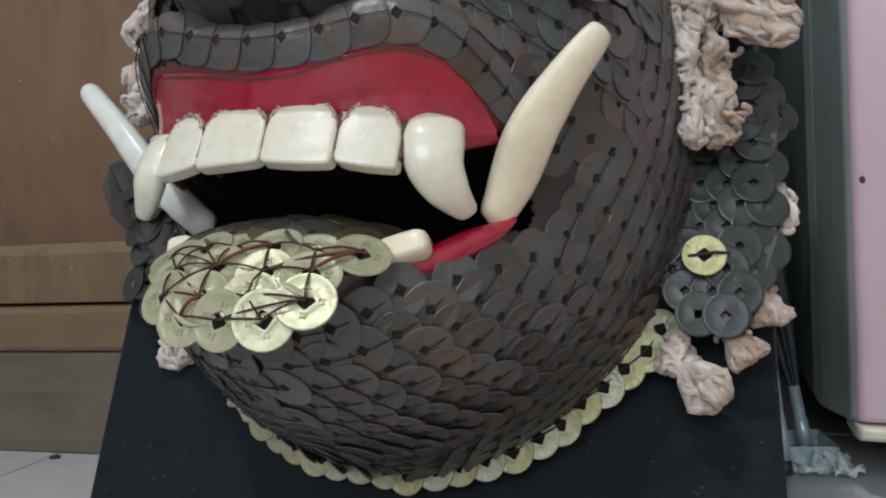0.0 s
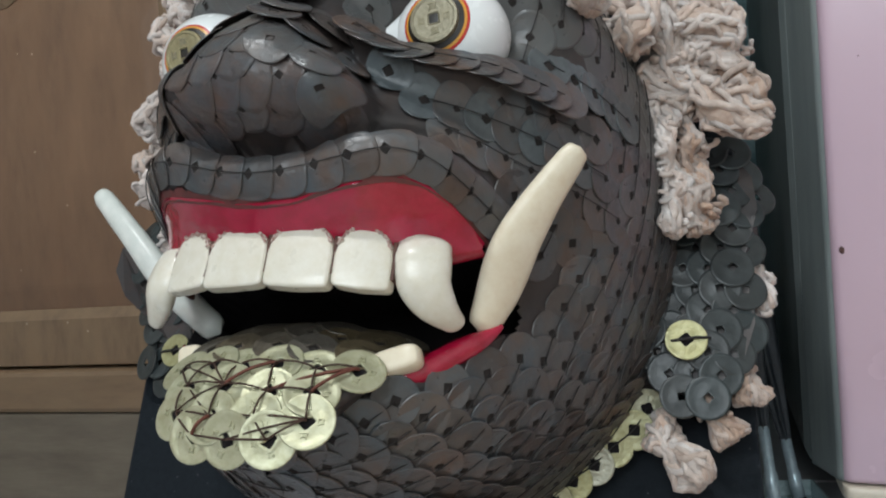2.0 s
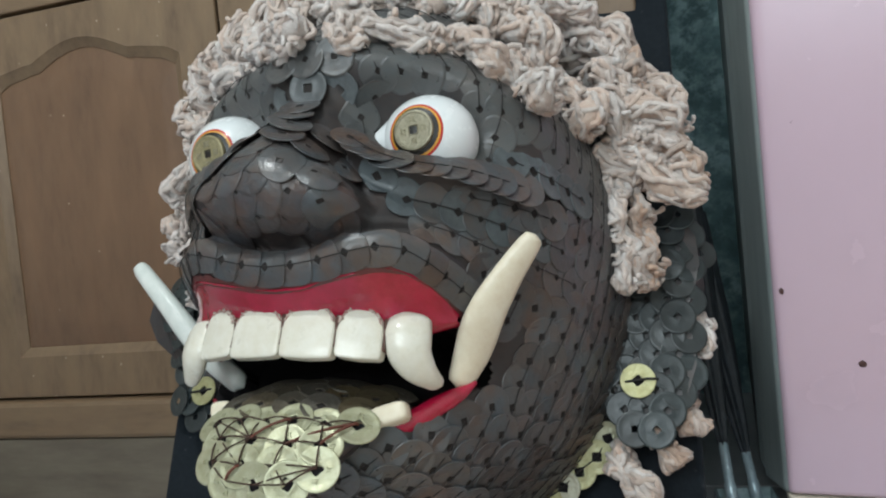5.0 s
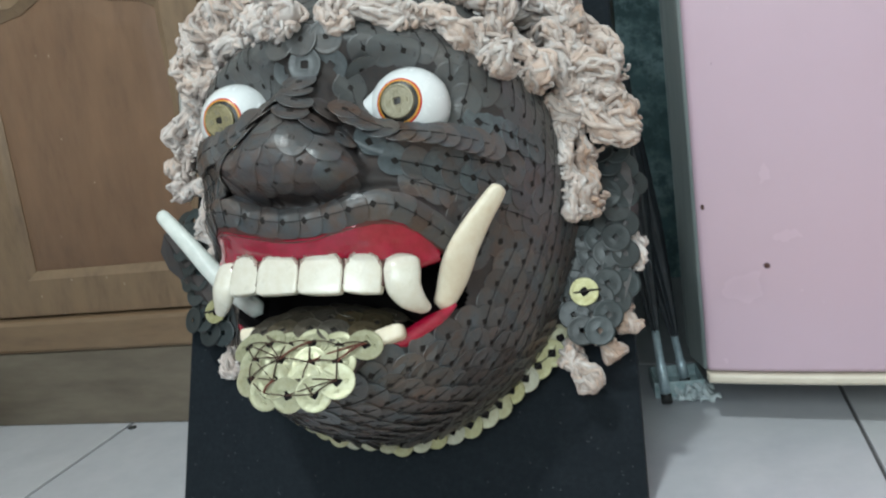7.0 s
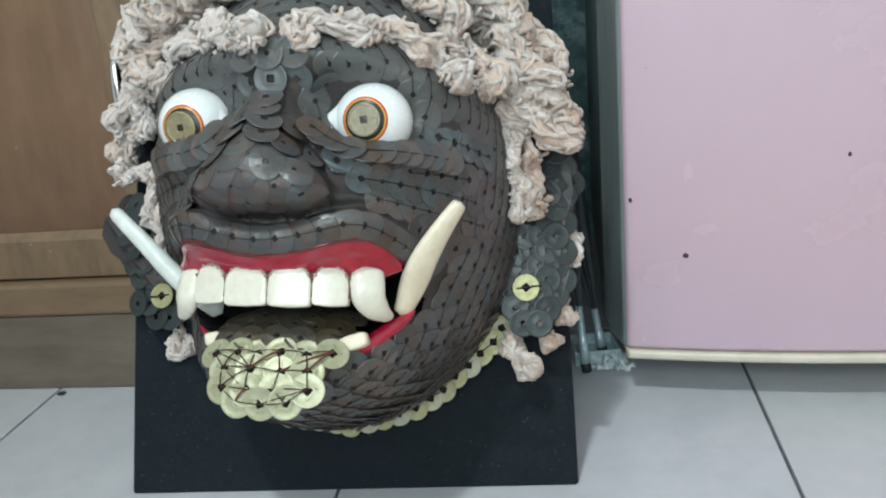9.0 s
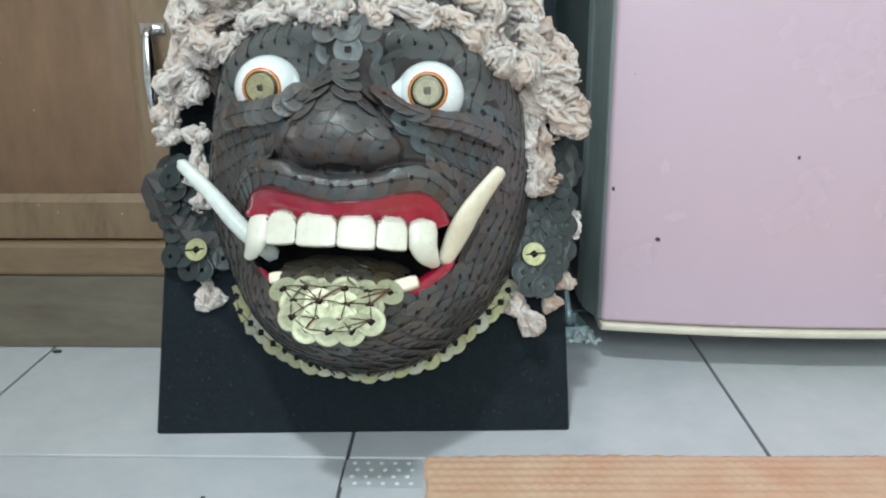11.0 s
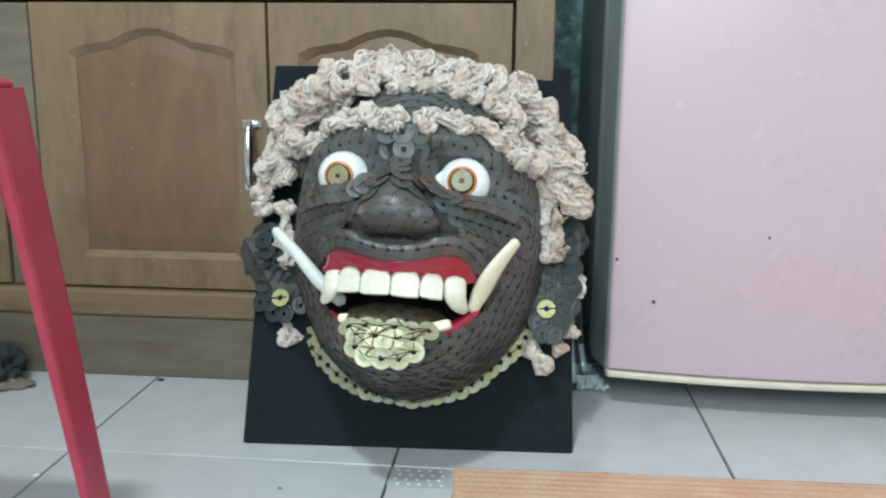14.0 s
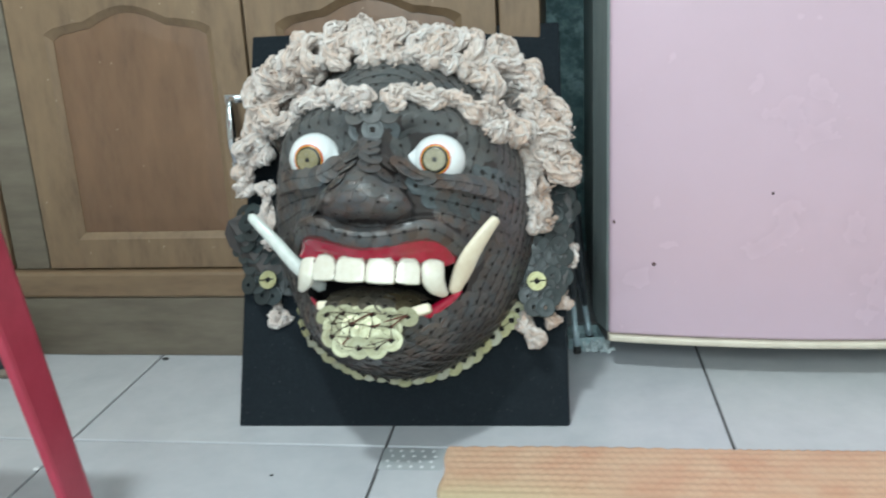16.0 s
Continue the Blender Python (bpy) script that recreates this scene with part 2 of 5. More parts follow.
def faded(m, colour, x0, x1, y0, y1):
    """The print of the mat fades to another colour towards one corner."""
    nt = m.node_tree
    n, l = nt.nodes, nt.links
    b = n["Principled BSDF"]
    old = b.inputs["Base Color"].links[0].from_socket
    sep = n.new("ShaderNodeSeparateXYZ")
    l.new(n.new("ShaderNodeTexCoord").outputs["Object"], sep.inputs[0])
    mul = n.new("ShaderNodeMath")
    mul.operation = "MULTIPLY"
    for k, (lo, hi) in enumerate(((x0, x1), (y0, y1))):
        r = n.new("ShaderNodeMapRange")
        r.interpolation_type = "SMOOTHSTEP"
        r.inputs["From Min"].default_value, r.inputs["From Max"].default_value = lo, hi
        l.new(sep.outputs[k], r.inputs["Value"])
        l.new(r.outputs[0], mul.inputs[k])
    mx = n.new("ShaderNodeMix")
    mx.data_type = "RGBA"
    l.new(mul.outputs[0], mx.inputs[0])
    l.new(old, mx.inputs[6])
    mx.inputs[7].default_value = (*colour, 1)
    l.new(mx.outputs[2], b.inputs["Base Color"])


faded(M_MAT, (0.60, 0.52, 0.33), 0.24, 0.02, -0.045, -0.135)
M_FILM = material("clear_dotted_film", (0.42, 0.44, 0.46), [(0.38, 0.40, 0.42)], rough=0.4)
M_DOT = material("white_film_dot", (0.75, 0.76, 0.77), [(0.7, 0.7, 0.72)], rough=0.5)
M_ROD = material("dark_umbrella_cloth", (0.030, 0.037, 0.044), [(0.050, 0.060, 0.070), (0.020, 0.024, 0.028)], rough=0.55, scale=40, bump=0.3)
M_CLEAR = material("cloudy_plastic", (0.45, 0.58, 0.60), [(0.62, 0.72, 0.74), (0.30, 0.42, 0.44)], rough=0.2, scale=40, bump=0.3)
M_WRAP = material("clear_wrapper_film", (0.72, 0.82, 0.84), [(0.82, 0.88, 0.90)], rough=0.12, scale=60, bump=0.2, bump_scale=300)
M_WRAP.node_tree.nodes["Principled BSDF"].inputs["Alpha"].default_value = 0.75
M_RAG = material("dark_blue_rag", (0.022, 0.028, 0.036), [(0.035, 0.042, 0.050)], rough=0.9, scale=30, bump=0.6)
M_GREEN = material("green_packet_print", (0.10, 0.20, 0.11), [(0.35, 0.42, 0.33), (0.04, 0.10, 0.05)], rough=0.45, scale=40, contrast=2)
M_SAND = material("brown_sacking", (0.17, 0.145, 0.12), [(0.22, 0.185, 0.15)], rough=0.9, scale=40, bump=0.5)
M_LAMP = bpy.data.materials.new("lamp_glow")
M_LAMP.use_nodes = True
M_LAMP.node_tree.nodes["Principled BSDF"].inputs["Emission Color"].default_value = (1, 0.97, 0.92, 1)
M_LAMP.node_tree.nodes["Principled BSDF"].inputs["Emission Strength"].default_value = 4


lint(M_WOOD, 42, 0.055, (0.42, 0.34, 0.26))
lint(M_PANEL, 38, 0.055, (0.38, 0.28, 0.20))


# ---- building helpers ----
def finish(name, me, mat, parent=None, label="", m=None, smooth=True):
    ob = new(name, me)
    if mat is not None and not me.materials:
        me.materials.append(mat)
    if parent is not None:
        ob.parent = parent
    if m is not None:
        ob.matrix_basis = m
    if label:
        ob["label"] = label
    if smooth:
        me.shade_smooth()
    return ob


def part(name, bm, mat, parent=None, label="", m=None, smooth=False):
    me = bpy.data.meshes.new(name)
    bm.normal_update()
    bm.to_mesh(me)
    bm.free()
    return finish(name, me, mat, parent, label, m, smooth)


def empty(name, m):
    ob = new(name)
    ob.matrix_world = m
    ob.empty_display_size = 0.05
    return ob


def box(bm, x0, x1, y0, y1, z0, z1, bevel=0.0, seg=2):
    vs = [bm.verts.new((x, y, z)) for x in (x0, x1) for y in (y0, y1) for z in (z0, z1)]
    fs = [(0, 1, 3, 2), (4, 6, 7, 5), (0, 4, 5, 1), (2, 3, 7, 6), (0, 2, 6, 4), (1, 5, 7, 3)]
    faces = [bm.faces.new([vs[i] for i in f]) for f in fs]
    if bevel > 0:
        es = list({e for f in faces for e in f.edges})
        bmesh.ops.bevel(bm, geom=es, offset=bevel, segments=seg, profile=0.5, affect="EDGES")
    return bm


def box_part(name, dims, mat, parent=None, label="", bevel=0.002, m=None):
    return part(name, box(bmesh.new(), *dims, bevel=bevel), mat, parent, label, m)


def tubes_mesh(name, paths, radii, sides=6, cap=True):
    """One mesh of tubes along polylines; radii: one number a path, or one number a point."""
    verts, faces = [], []
    ang = np.linspace(0, 2 * np.pi, sides, endpoint=False)
    for p, r in zip(paths, radii):
        p = np.asarray(p, float)
        n = len(p)
        r = np.broadcast_to(np.asarray(r, float), (n,))
        tan = np.gradient(p, axis=0)
        tan /= np.linalg.norm(tan, axis=1)[:, None] + 1e-12
        ref = np.array([0.0, 0.0, 1.0]) if abs(tan[0, 2]) < 0.9 else np.array([1.0, 0.0, 0.0])
        s = np.cross(tan[0], ref)
        s /= np.linalg.norm(s)
        base = len(verts)
        for i in range(n):
            s = s - tan[i] * (s @ tan[i])
            s /= np.linalg.norm(s) + 1e-12
            u = np.cross(tan[i], s)
            ring = p[i] + r[i] * (np.cos(ang)[:, None] * s + np.sin(ang)[:, None] * u)
            verts.extend(ring.tolist())
            if i:
                a, b = base + (i - 1) * sides, base + i * sides
                faces.extend((a + k, a + (k + 1) % sides, b + (k + 1) % sides, b + k) for k in range(sides))
        if cap:
            faces.append(tuple(base + sides - 1 - k for k in range(sides)))
            faces.append(tuple(base + (n - 1) * sides + k for k in range(sides)))
    me = bpy.data.meshes.new(name)
    me.from_pydata(verts, [], faces)
    me.shade_smooth()
    return me


def spline(points, n):
    """Catmull-Rom through the points, n samples."""
    p = np.asarray(points, float)
    p = np.vstack([2 * p[0] - p[1], p, 2 * p[-1] - p[-2]])
    t = np.linspace(0, len(p) - 3 - 1e-9, n)
    i = t.astype(int)
    f = (t - i)[:, None]
    a, b, c, d = p[i], p[i + 1], p[i + 2], p[i + 3]
    return 0.5 * (2 * b + (c - a) * f + (2 * a - 5 * b + 4 * c - d) * f ** 2 + (3 * b - a - 3 * c + d) * f ** 3)


def grid_mesh(name, pts, closed_u=False):
    """A mesh over a rectangular array of points [rows][columns]."""
    rows, cols = len(pts), len(pts[0])
    verts = [tuple(p) for row in pts for p in row]
    faces = []
    for i in range(rows - 1):
        for j in range(cols if closed_u else cols - 1):
            k = (j + 1) % cols
            faces.append((i * cols + j, i * cols + k, (i + 1) * cols + k, (i + 1) * cols + j))
    me = bpy.data.meshes.new(name)
    me.from_pydata(verts, [], faces)
    return me


# ---- the room ----
X0, X1, Y0, Y1, H = -2.3, 1.5, -2.8, 0.74, 2.7
TILE, TX, TY, JOINT = 0.397, -0.0165, -0.053, 0.0032
floor = tagged(box_part("floor", (X0, X1, Y0, Y1, -0.06, -0.0035), M_GROUT, bevel=0), "pale glazed square floor tiles with dark joints", "floor", kind="structure")


def wall(name, dims, mat, label):
    return tagged(box_part(name, dims, mat, bevel=0), label, "wall", kind="structure")


wall("wall_north", (X0, X1, Y1, Y1 + 0.12, 0, H), M_WALL, "turquoise painted wall with peeling paint")
wall("wall_south_low", (X0, X1, Y0 - 0.12, Y0, 0, 0.85), M_WALLW, "plain cream painted wall")
wall("wall_south_high", (X0, X1, Y0 - 0.12, Y0, 2.15, H), M_WALLW, "plain cream painted wall")
wall("wall_south_left", (X0, -0.75, Y0 - 0.12, Y0, 0.85, 2.15), M_WALLW, "plain cream painted wall")
wall("wall_south_right", (0.75, X1, Y0 - 0.12, Y0, 0.85, 2.15), M_WALLW, "plain cream painted wall")
wall("wall_west", (X0 - 0.12, X0, Y0 - 0.12, Y1 + 0.12, 0, H), M_WALLW, "plain cream painted wall")
wall("wall_east", (X1, X1 + 0.12, Y0 - 0.12, Y1 + 0.12, 0, H), M_WALLW, "plain cream painted wall")
tagged(box_part("ceiling", (X0 - 0.12, X1 + 0.12, Y0 - 0.12, Y1 + 0.12, H, H + 0.1), M_CEIL, bevel=0), "plain white painted ceiling", "ceiling", kind="structure")


# ---- wooden cabinet ----
ARCH_U = [0, 0.03, 0.065, 0.14, 0.215, 0.24, 0.30, 0.36, 0.43, 0.5]
ARCH_Z = [0, 0.0045, 0.0085, 0.0115, 0.0150, 0.0140, 0.0210, 0.0275, 0.0325, 0.0345]
PZ0, PZS = 0.183, 0.4785


def arch_outline(x0, x1, d, n=44):
    """Door-panel outline, drawn in by d: flat sides, scalloped shoulders and a low arch between them."""
    x0, x1, z0, zs = x0 + d, x1 - d, PZ0 + d, PZS - d
    pts = [(x0 + (x1 - x0) * i / 6, z0) for i in range(6)] + [(x1, z0 + (zs - z0) * i / 6) for i in range(6)]
    for i in range(n):
        t = i / n
        pts.append((x1 + (x0 - x1) * t, zs + float(np.interp(min(t, 1 - t), ARCH_U, ARCH_Z))))
    pts += [(x0, zs + (z0 - zs) * i / 6) for i in range(6)]
    return pts


def rect_like(pts, x0, x1, z0, z1):
    """The points carried out to a rectangle's border."""
    cx, cz = (x0 + x1) / 2, (z0 + z1) / 2
    out = []
    for x, z in pts:
        kx = (x - cx) / ((x1 - x0) / 2)
        kz = (z - cz) / ((z1 - z0) / 2)
        k = max(abs(kx), abs(kz))
        out.append((cx + (x - cx) / k, cz + (z - cz) / k))
    return out


FACE_Y = 0.216
CAB_X0, CAB_X1 = -1.35, 0.166
cabinet = tagged(empty("cabinet", Matrix.Translation((-0.6, 0.25, 0))), "worn brown teak cabinet with arched door panels", "cabinet")
INV = Matrix.Translation((0.6, -0.25, 0))


def door(x0, x1, z0, z1, px0, px1, handle):
    bm = bmesh.new()
    inner = arch_outline(px0, px1, 0)
    outer = rect_like(inner, x0, x1, z0, z1)
    for k, (cx, cz) in enumerate([(x0, z0), (x1, z0), (x1, z1), (x0, z1)]):
        j = min(range(len(outer)), key=lambda i: (outer[i][0] - cx) ** 2 + (outer[i][1] - cz) ** 2)
        outer[j] = (cx, cz)
    loops = []
    for y, pts in ((FACE_Y + 0.024, outer), (FACE_Y + 0.002, outer), (FACE_Y, [((x - (x0 + x1) / 2) * 0.994 + (x0 + x1) / 2, (z - 0.35) * 0.995 + 0.35) for x, z in outer]),
                   (FACE_Y, arch_outline(px0, px1, -0.001)), (FACE_Y + 0.0008, inner), (FACE_Y + 0.0062, arch_outline(px0, px1, 0.0085)), (FACE_Y + 0.010, arch_outline(px0, px1, 0.0088))):
        loops.append([bm.verts.new((x, y, z)) for x, z in pts])
    n = len(inner)
    for a, b in zip(loops, loops[1:]):
        for i in range(n):
            bm.faces.new((a[i], a[(i + 1) % n], b[(i + 1) % n], b[i]))
    d = part("door", bm, M_WOOD, cabinet, m=INV)
    bm = bmesh.new()
    loops = []
    for y, ins in ((FACE_Y + 0.012, 0.004), (FACE_Y + 0.0075, 0.0075), (FACE_Y + 0.0070, 0.011), (FACE_Y + 0.0052, 0.028), (FACE_Y + 0.0050, 0.032)):
        loops.append([bm.verts.new((x, y, z)) for x, z in arch_outline(px0, px1, ins)])
    for a, b in zip(loops, loops[1:]):
        for i in range(n):
            bm.faces.new((a[i], a[(i + 1) % n], b[(i + 1) % n], b[i]))
    bm.faces.new(loops[-1])
    part("panel", bm, M_PANEL, d, "reddish recessed panel with an arched top")
    if handle is not None:
        hx, hz0, hz1 = handle
        h = finish("handle", tubes_mesh("handle", [spline([(hx, FACE_Y, hz1), (hx, FACE_Y - 0.020, hz1 - 0.004), (hx, FACE_Y - 0.024, (hz0 + hz1) / 2 + 0.02), (hx, FACE_Y - 0.026, (hz0 + hz1) / 2 - 0.02),
                   (hx, FACE_Y - 0.020, hz0 + 0.004), (hx, FACE_Y, hz0)], 26)], [[0.0045 + 0.003 * math.sin(math.pi * i / 25) ** 4 for i in range(26)]], 10), M_CHROME, d, "chrome bow handle")
        for z in (hz1, hz0):
            bm = bmesh.new()
            box(bm, hx - 0.014, hx + 0.014, FACE_Y - 0.003, FACE_Y + 0.001, z - 0.006, z + 0.006, 0.001)
            part("rose", bm, M_CHROME, d)
    return d


def cab_box(name, dims, mat, label="", bevel=0.002):
    return box_part(name, dims, mat, cabinet, label, bevel, INV)


cab_box("carcass", (CAB_X0, CAB_X1 - 0.002, FACE_Y + 0.026, 0.72, 0.05, 0.80), M_DARKGAP, "cabinet inside coloured as wood in shade")
cab_box("plinth", (CAB_X0, CAB_X1 - 0.004, 0.2065, 0.70, 0.0, 0.0935), M_PLINTH, "dull brown plinth")
cab_box("ledge", (CAB_X0, CAB_X1 - 0.003, 0.2035, 0.60, 0.094, 0.1345), M_WOODH, "lighter bottom rail", 0.005)
cab_box("end_stile", (0.1135, CAB_X1, FACE_Y - 0.001, 0.72, 0.1355, 0.80), M_WOOD)
cab_box("middle_stile", (-0.6355, -0.5805, FACE_Y + 0.003, 0.60, 0.1355, 0.548), M_PLINTH, "greyish upright between the doors")
cab_box("middle_stile", (-1.0450, -0.9900, FACE_Y + 0.003, 0.60, 0.1355, 0.548), M_PLINTH, "greyish upright between the doors")
cab_box("top_rail", (CAB_X0, 0.1130, FACE_Y, 0.60, 0.5525, 0.80), M_WOODH)
door(-0.986, -0.639, 0.137, 0.5485, -0.932, -0.689, None)
door(-0.577, -0.233, 0.137, 0.5485, -0.5225, -0.2795, (-0.2555, 0.293, 0.382))
door(-0.230, 0.1095, 0.137, 0.5485, -0.1865, 0.0635, None)
door(-1.345, -1.049, 0.137, 0.5485, -1.295, -1.10, None)

# ---- pink fridge ----
fridge = tagged(empty("fridge", Matrix.Translation((0.53, 0.45, 0))), "pale pink enamel fridge with grey sides", "fridge")
FI = Matrix.Translation((-0.53, -0.45, 0))
FX0, FX1 = 0.2505, 0.8145


def bow(x):
    """The door's front bulges slightly in the middle."""
    return 0.143 + 0.307 * (x - (FX0 + FX1) / 2) ** 2


def bowed_slab(name, x0, x1, back, lift, z0, z1, r, mat, label, ends=0.006, flare=0.0):
    """A slab behind the bowed front: lift moves its face forwards, r rounds its edges."""
    xs = [x0 + r * (1 - math.cos(math.pi / 2 * i / 4)) for i in range(5)] + list(np.linspace(x0 + 2 * r, x1 - 2 * r, 22)) + [x1 - r * (1 - math.cos(math.pi / 2 * i / 4)) for i in range(4, -1, -1)]
    rows = []
    for dz, dy in [(0, 1.0), (0.12, 0.55), (0.4, 0.2), (1.0, 0.0)]:
        rows.append((z0 + dz * r, dy * r))
    rows += [(z0 + (z1 - z0) * k, 0.0) for k in (0.3, 0.6)] + [(z1 - z, dy) for z, dy in [(r, 0.0), (0.4 * r, 0.2 * r), (0.12 * r, 0.55 * r), (0, r)]]
    bm = bmesh.new()
    grid = []
    for z, dy in rows:
        line = []
        for x in xs:
            e = min(x - x0, x1 - x)
            k = min(1.0, e / r)
            line.append(bm.verts.new((x, bow(x) - lift + dy + ends * (1 - math.sqrt(max(0.0, 1 - (1 - k) ** 2))), z)))
        grid.append(line)
    for p, q in zip(grid, grid[1:]):
        for i in range(len(xs) - 1):
            bm.faces.new((p[i], p[i + 1], q[i + 1], q[i]))
    edge = grid[0] + [l[-1] for l in grid[1:-1]] + grid[-1][::-1] + [l[0] for l in grid[-2:0:-1]]
    rear = [bm.verts.new((v.co.x + flare * (v.co.x - (x0 + x1) / 2), back, v.co.z)) for v in edge]
    for i in range(len(edge)):
        j = (i + 1) % len(edge)
        bm.faces.new((edge[j], edge[i], rear[i], rear[j]))
    bm.faces.new(rear)
    ob = part(name, bm, mat, fridge, label, FI, True)
    ob.data.set_sharp_from_angle(angle=radians(50))


box_part("body", (FX0 - 0.016, FX1 + 0.016, 0.232, 0.73, 0.045, 1.25), M_FGREY, fridge, "grey painted body", 0.012, FI)
box_part("gasket", (FX0 - 0.006, FX1 + 0.006, 0.2185, 0.2325, 0.06, 1.24), M_BLACK, fridge, "dark rubber gasket", 0.001, FI)
bowed_slab("door_shell", FX0 - 0.002, FX1 + 0.002, 0.219, -0.004, 0.0525, 1.25, 0.006, M_FGREY, "grey door edge", flare=0.040)
bowed_slab("door_front", FX0 + 0.0015, FX1 - 0.0015, 0.180, 0.0, 0.0535, 1.248, 0.005, M_PINK, "pale pink enamel front")
bowed_slab("bottom_trim", FX0 + 0.001, FX1 - 0.001, 0.212, 0.0025, 0.0425, 0.0520, 0.003, M_TRIM, "cream plastic bottom strip", 0.012)
for k, (x, z, r) in enumerate([(0.2585, 0.2105, 0.0026), (0.3095, 0.1545, 0.0026), (0.4505, 0.249, 0.0022), (0.2745, 0.336, 0.0006)]):
    bm = bmesh.new()
    bmesh.ops.create_icosphere(bm, subdivisions=2, radius=r)
    for v in bm.verts:
        v.co = Vector((v.co.x * (0.7 + 0.5 * (k % 2)), v.co.y * 0.25, v.co.z)) + Vector((x, bow(x), z)) + 0.0007 * noise.noise_vector(v.co * 900)
    part("enamel_chip", bm, M_RUST, fridge, "dark chip in the enamel", FI)
for x in (FX0 + 0.05, FX1 - 0.05):
    for y in (0.34, 0.66):
        bm = bmesh.new()
        bmesh.ops.create_cone(bm, cap_ends=True, segments=16, radius1=0.02, radius2=0.016, depth=0.046, matrix=Matrix.Translation((x, y, 0.023)))
        part("foot", bm, M_BLACK, fridge, m=FI)
# black strip added to draw the shade under the fridge
box_part("base_grille", (FX0 + 0.02, FX1 - 0.02, 0.30, 0.315, 0.012, 0.046), M_BLACK, fridge, "black strip standing in for shade under the fridge", 0.002, FI)

# ---- mask on its board ----
BOARD = pose(-0.0065, -0.005, 0.0, 0, 0, 2.0) @ pose(0, 0, 0, 64.4, 0, 0)
HEAD = pose(-0.0102, 0.0148, -0.0100, 63.28, 1.91, -2.13) @ Matrix.Scale(1.0286, 4)
TURNED = BOARD.inverted() @ HEAD      # the head sits slightly crooked on its board
BEHIND = TURNED @ Matrix.Translation((-0.0040, 0.0010, 0.0))      # ears and hair behind the face
mask = tagged(empty("coin_mask", BOARD), "dark demon mask covered in old coins on a black velvet board", "mask")


def board_mesh():
    bm = bmesh.new()
    box(bm, -0.2050, 0.2050, 0.0, 0.515, -0.014, 0.0)
    for v in bm.verts:
        if v.co.y < 0.01 and v.co.z < -0.005:
            v.co.y = 0.0067       # the foot is cut level with the floor
    bmesh.ops.bevel(bm, geom=list(bm.edges), offset=0.003, segments=3, profile=0.5, affect="EDGES")
    return bm


part("backing_board", board_mesh(), M_VELVET, mask, "black velvet covered board")

CENTRE = 0.250


def gauss(x, s):
    return math.exp(-0.5 * (x / s) ** 2)


LIP_A = (-0.100, -0.088, -0.075, -0.060, -0.042, -0.026, -0.010, 0.005, 0.020, 0.034, 0.047, 0.060, 0.071, 0.081, 0.092, 0.100)
LIP_B = (0.1860, 0.1925, 0.1975, 0.1990, 0.1955, 0.1905, 0.1870, 0.1868, 0.1885, 0.1915, 0.1955, 0.1990, 0.1978, 0.1930, 0.1855, 0.1800)
GUM_A = (-0.090, -0.083, -0.076, -0.062, -0.040, -0.013, 0.000, 0.015, 0.035, 0.055, 0.067, 0.075, 0.082, 0.090)
GUM_B = (0.1760, 0.1825, 0.1880, 0.1885, 0.1830, 0.1775, 0.1770, 0.1782, 0.1832, 0.1888, 0.1900, 0.1865, 0.1800, 0.1720)


def smooth_line(xs, ys):
    """A softened curve through the knots, as a fine table."""
    t = np.linspace(xs[0], xs[-1], 401)
    y = np.interp(t, xs, ys)
    k = np.hanning(31)
    return np.convolve(np.pad(y, 15, mode="edge"), k / k.sum(), mode="valid").tolist()


LIP_T, GUM_T = smooth_line(LIP_A, LIP_B), smooth_line(GUM_A, GUM_B)


def on_table(table, lo, hi, a):
    k = min(399.999, max(0.0, (a - lo) / (hi - lo) * 400))
    i = int(k)
    return table[i] + (table[i + 1] - table[i]) * (k - i)


def lip_line(a):
    """Height of the middle of the upper-lip roll."""
    return on_table(LIP_T, -0.100, 0.100, a)


def gum_top(a):
    """Height of the wavy edge where the gum meets the lip."""
    return on_table(GUM_T, -0.090, 0.090, a)


def lower_lip(a):
    return 0.103 + 5.8 * a * a


def rim(c, s):
    """Outline of the head at the board, as a radius along the direction (c, s)."""
    ra, rb, p = 0.157, (0.215 if s > 0 else 0.194), (2.0 if s > 0 or c > 0 else 2.0 - 0.16 * (c * c * s * s * 4))
    return 1.0 / (abs(c / ra) ** p + abs(s / rb) ** p) ** (1 / p) - 0.007 * max(0.0, -s) ** 2 - 0.005 * max(0.0, c) * max(0.0, -s)


def tooth_w(a):
    return 0.2180 - 4.4 * a * a


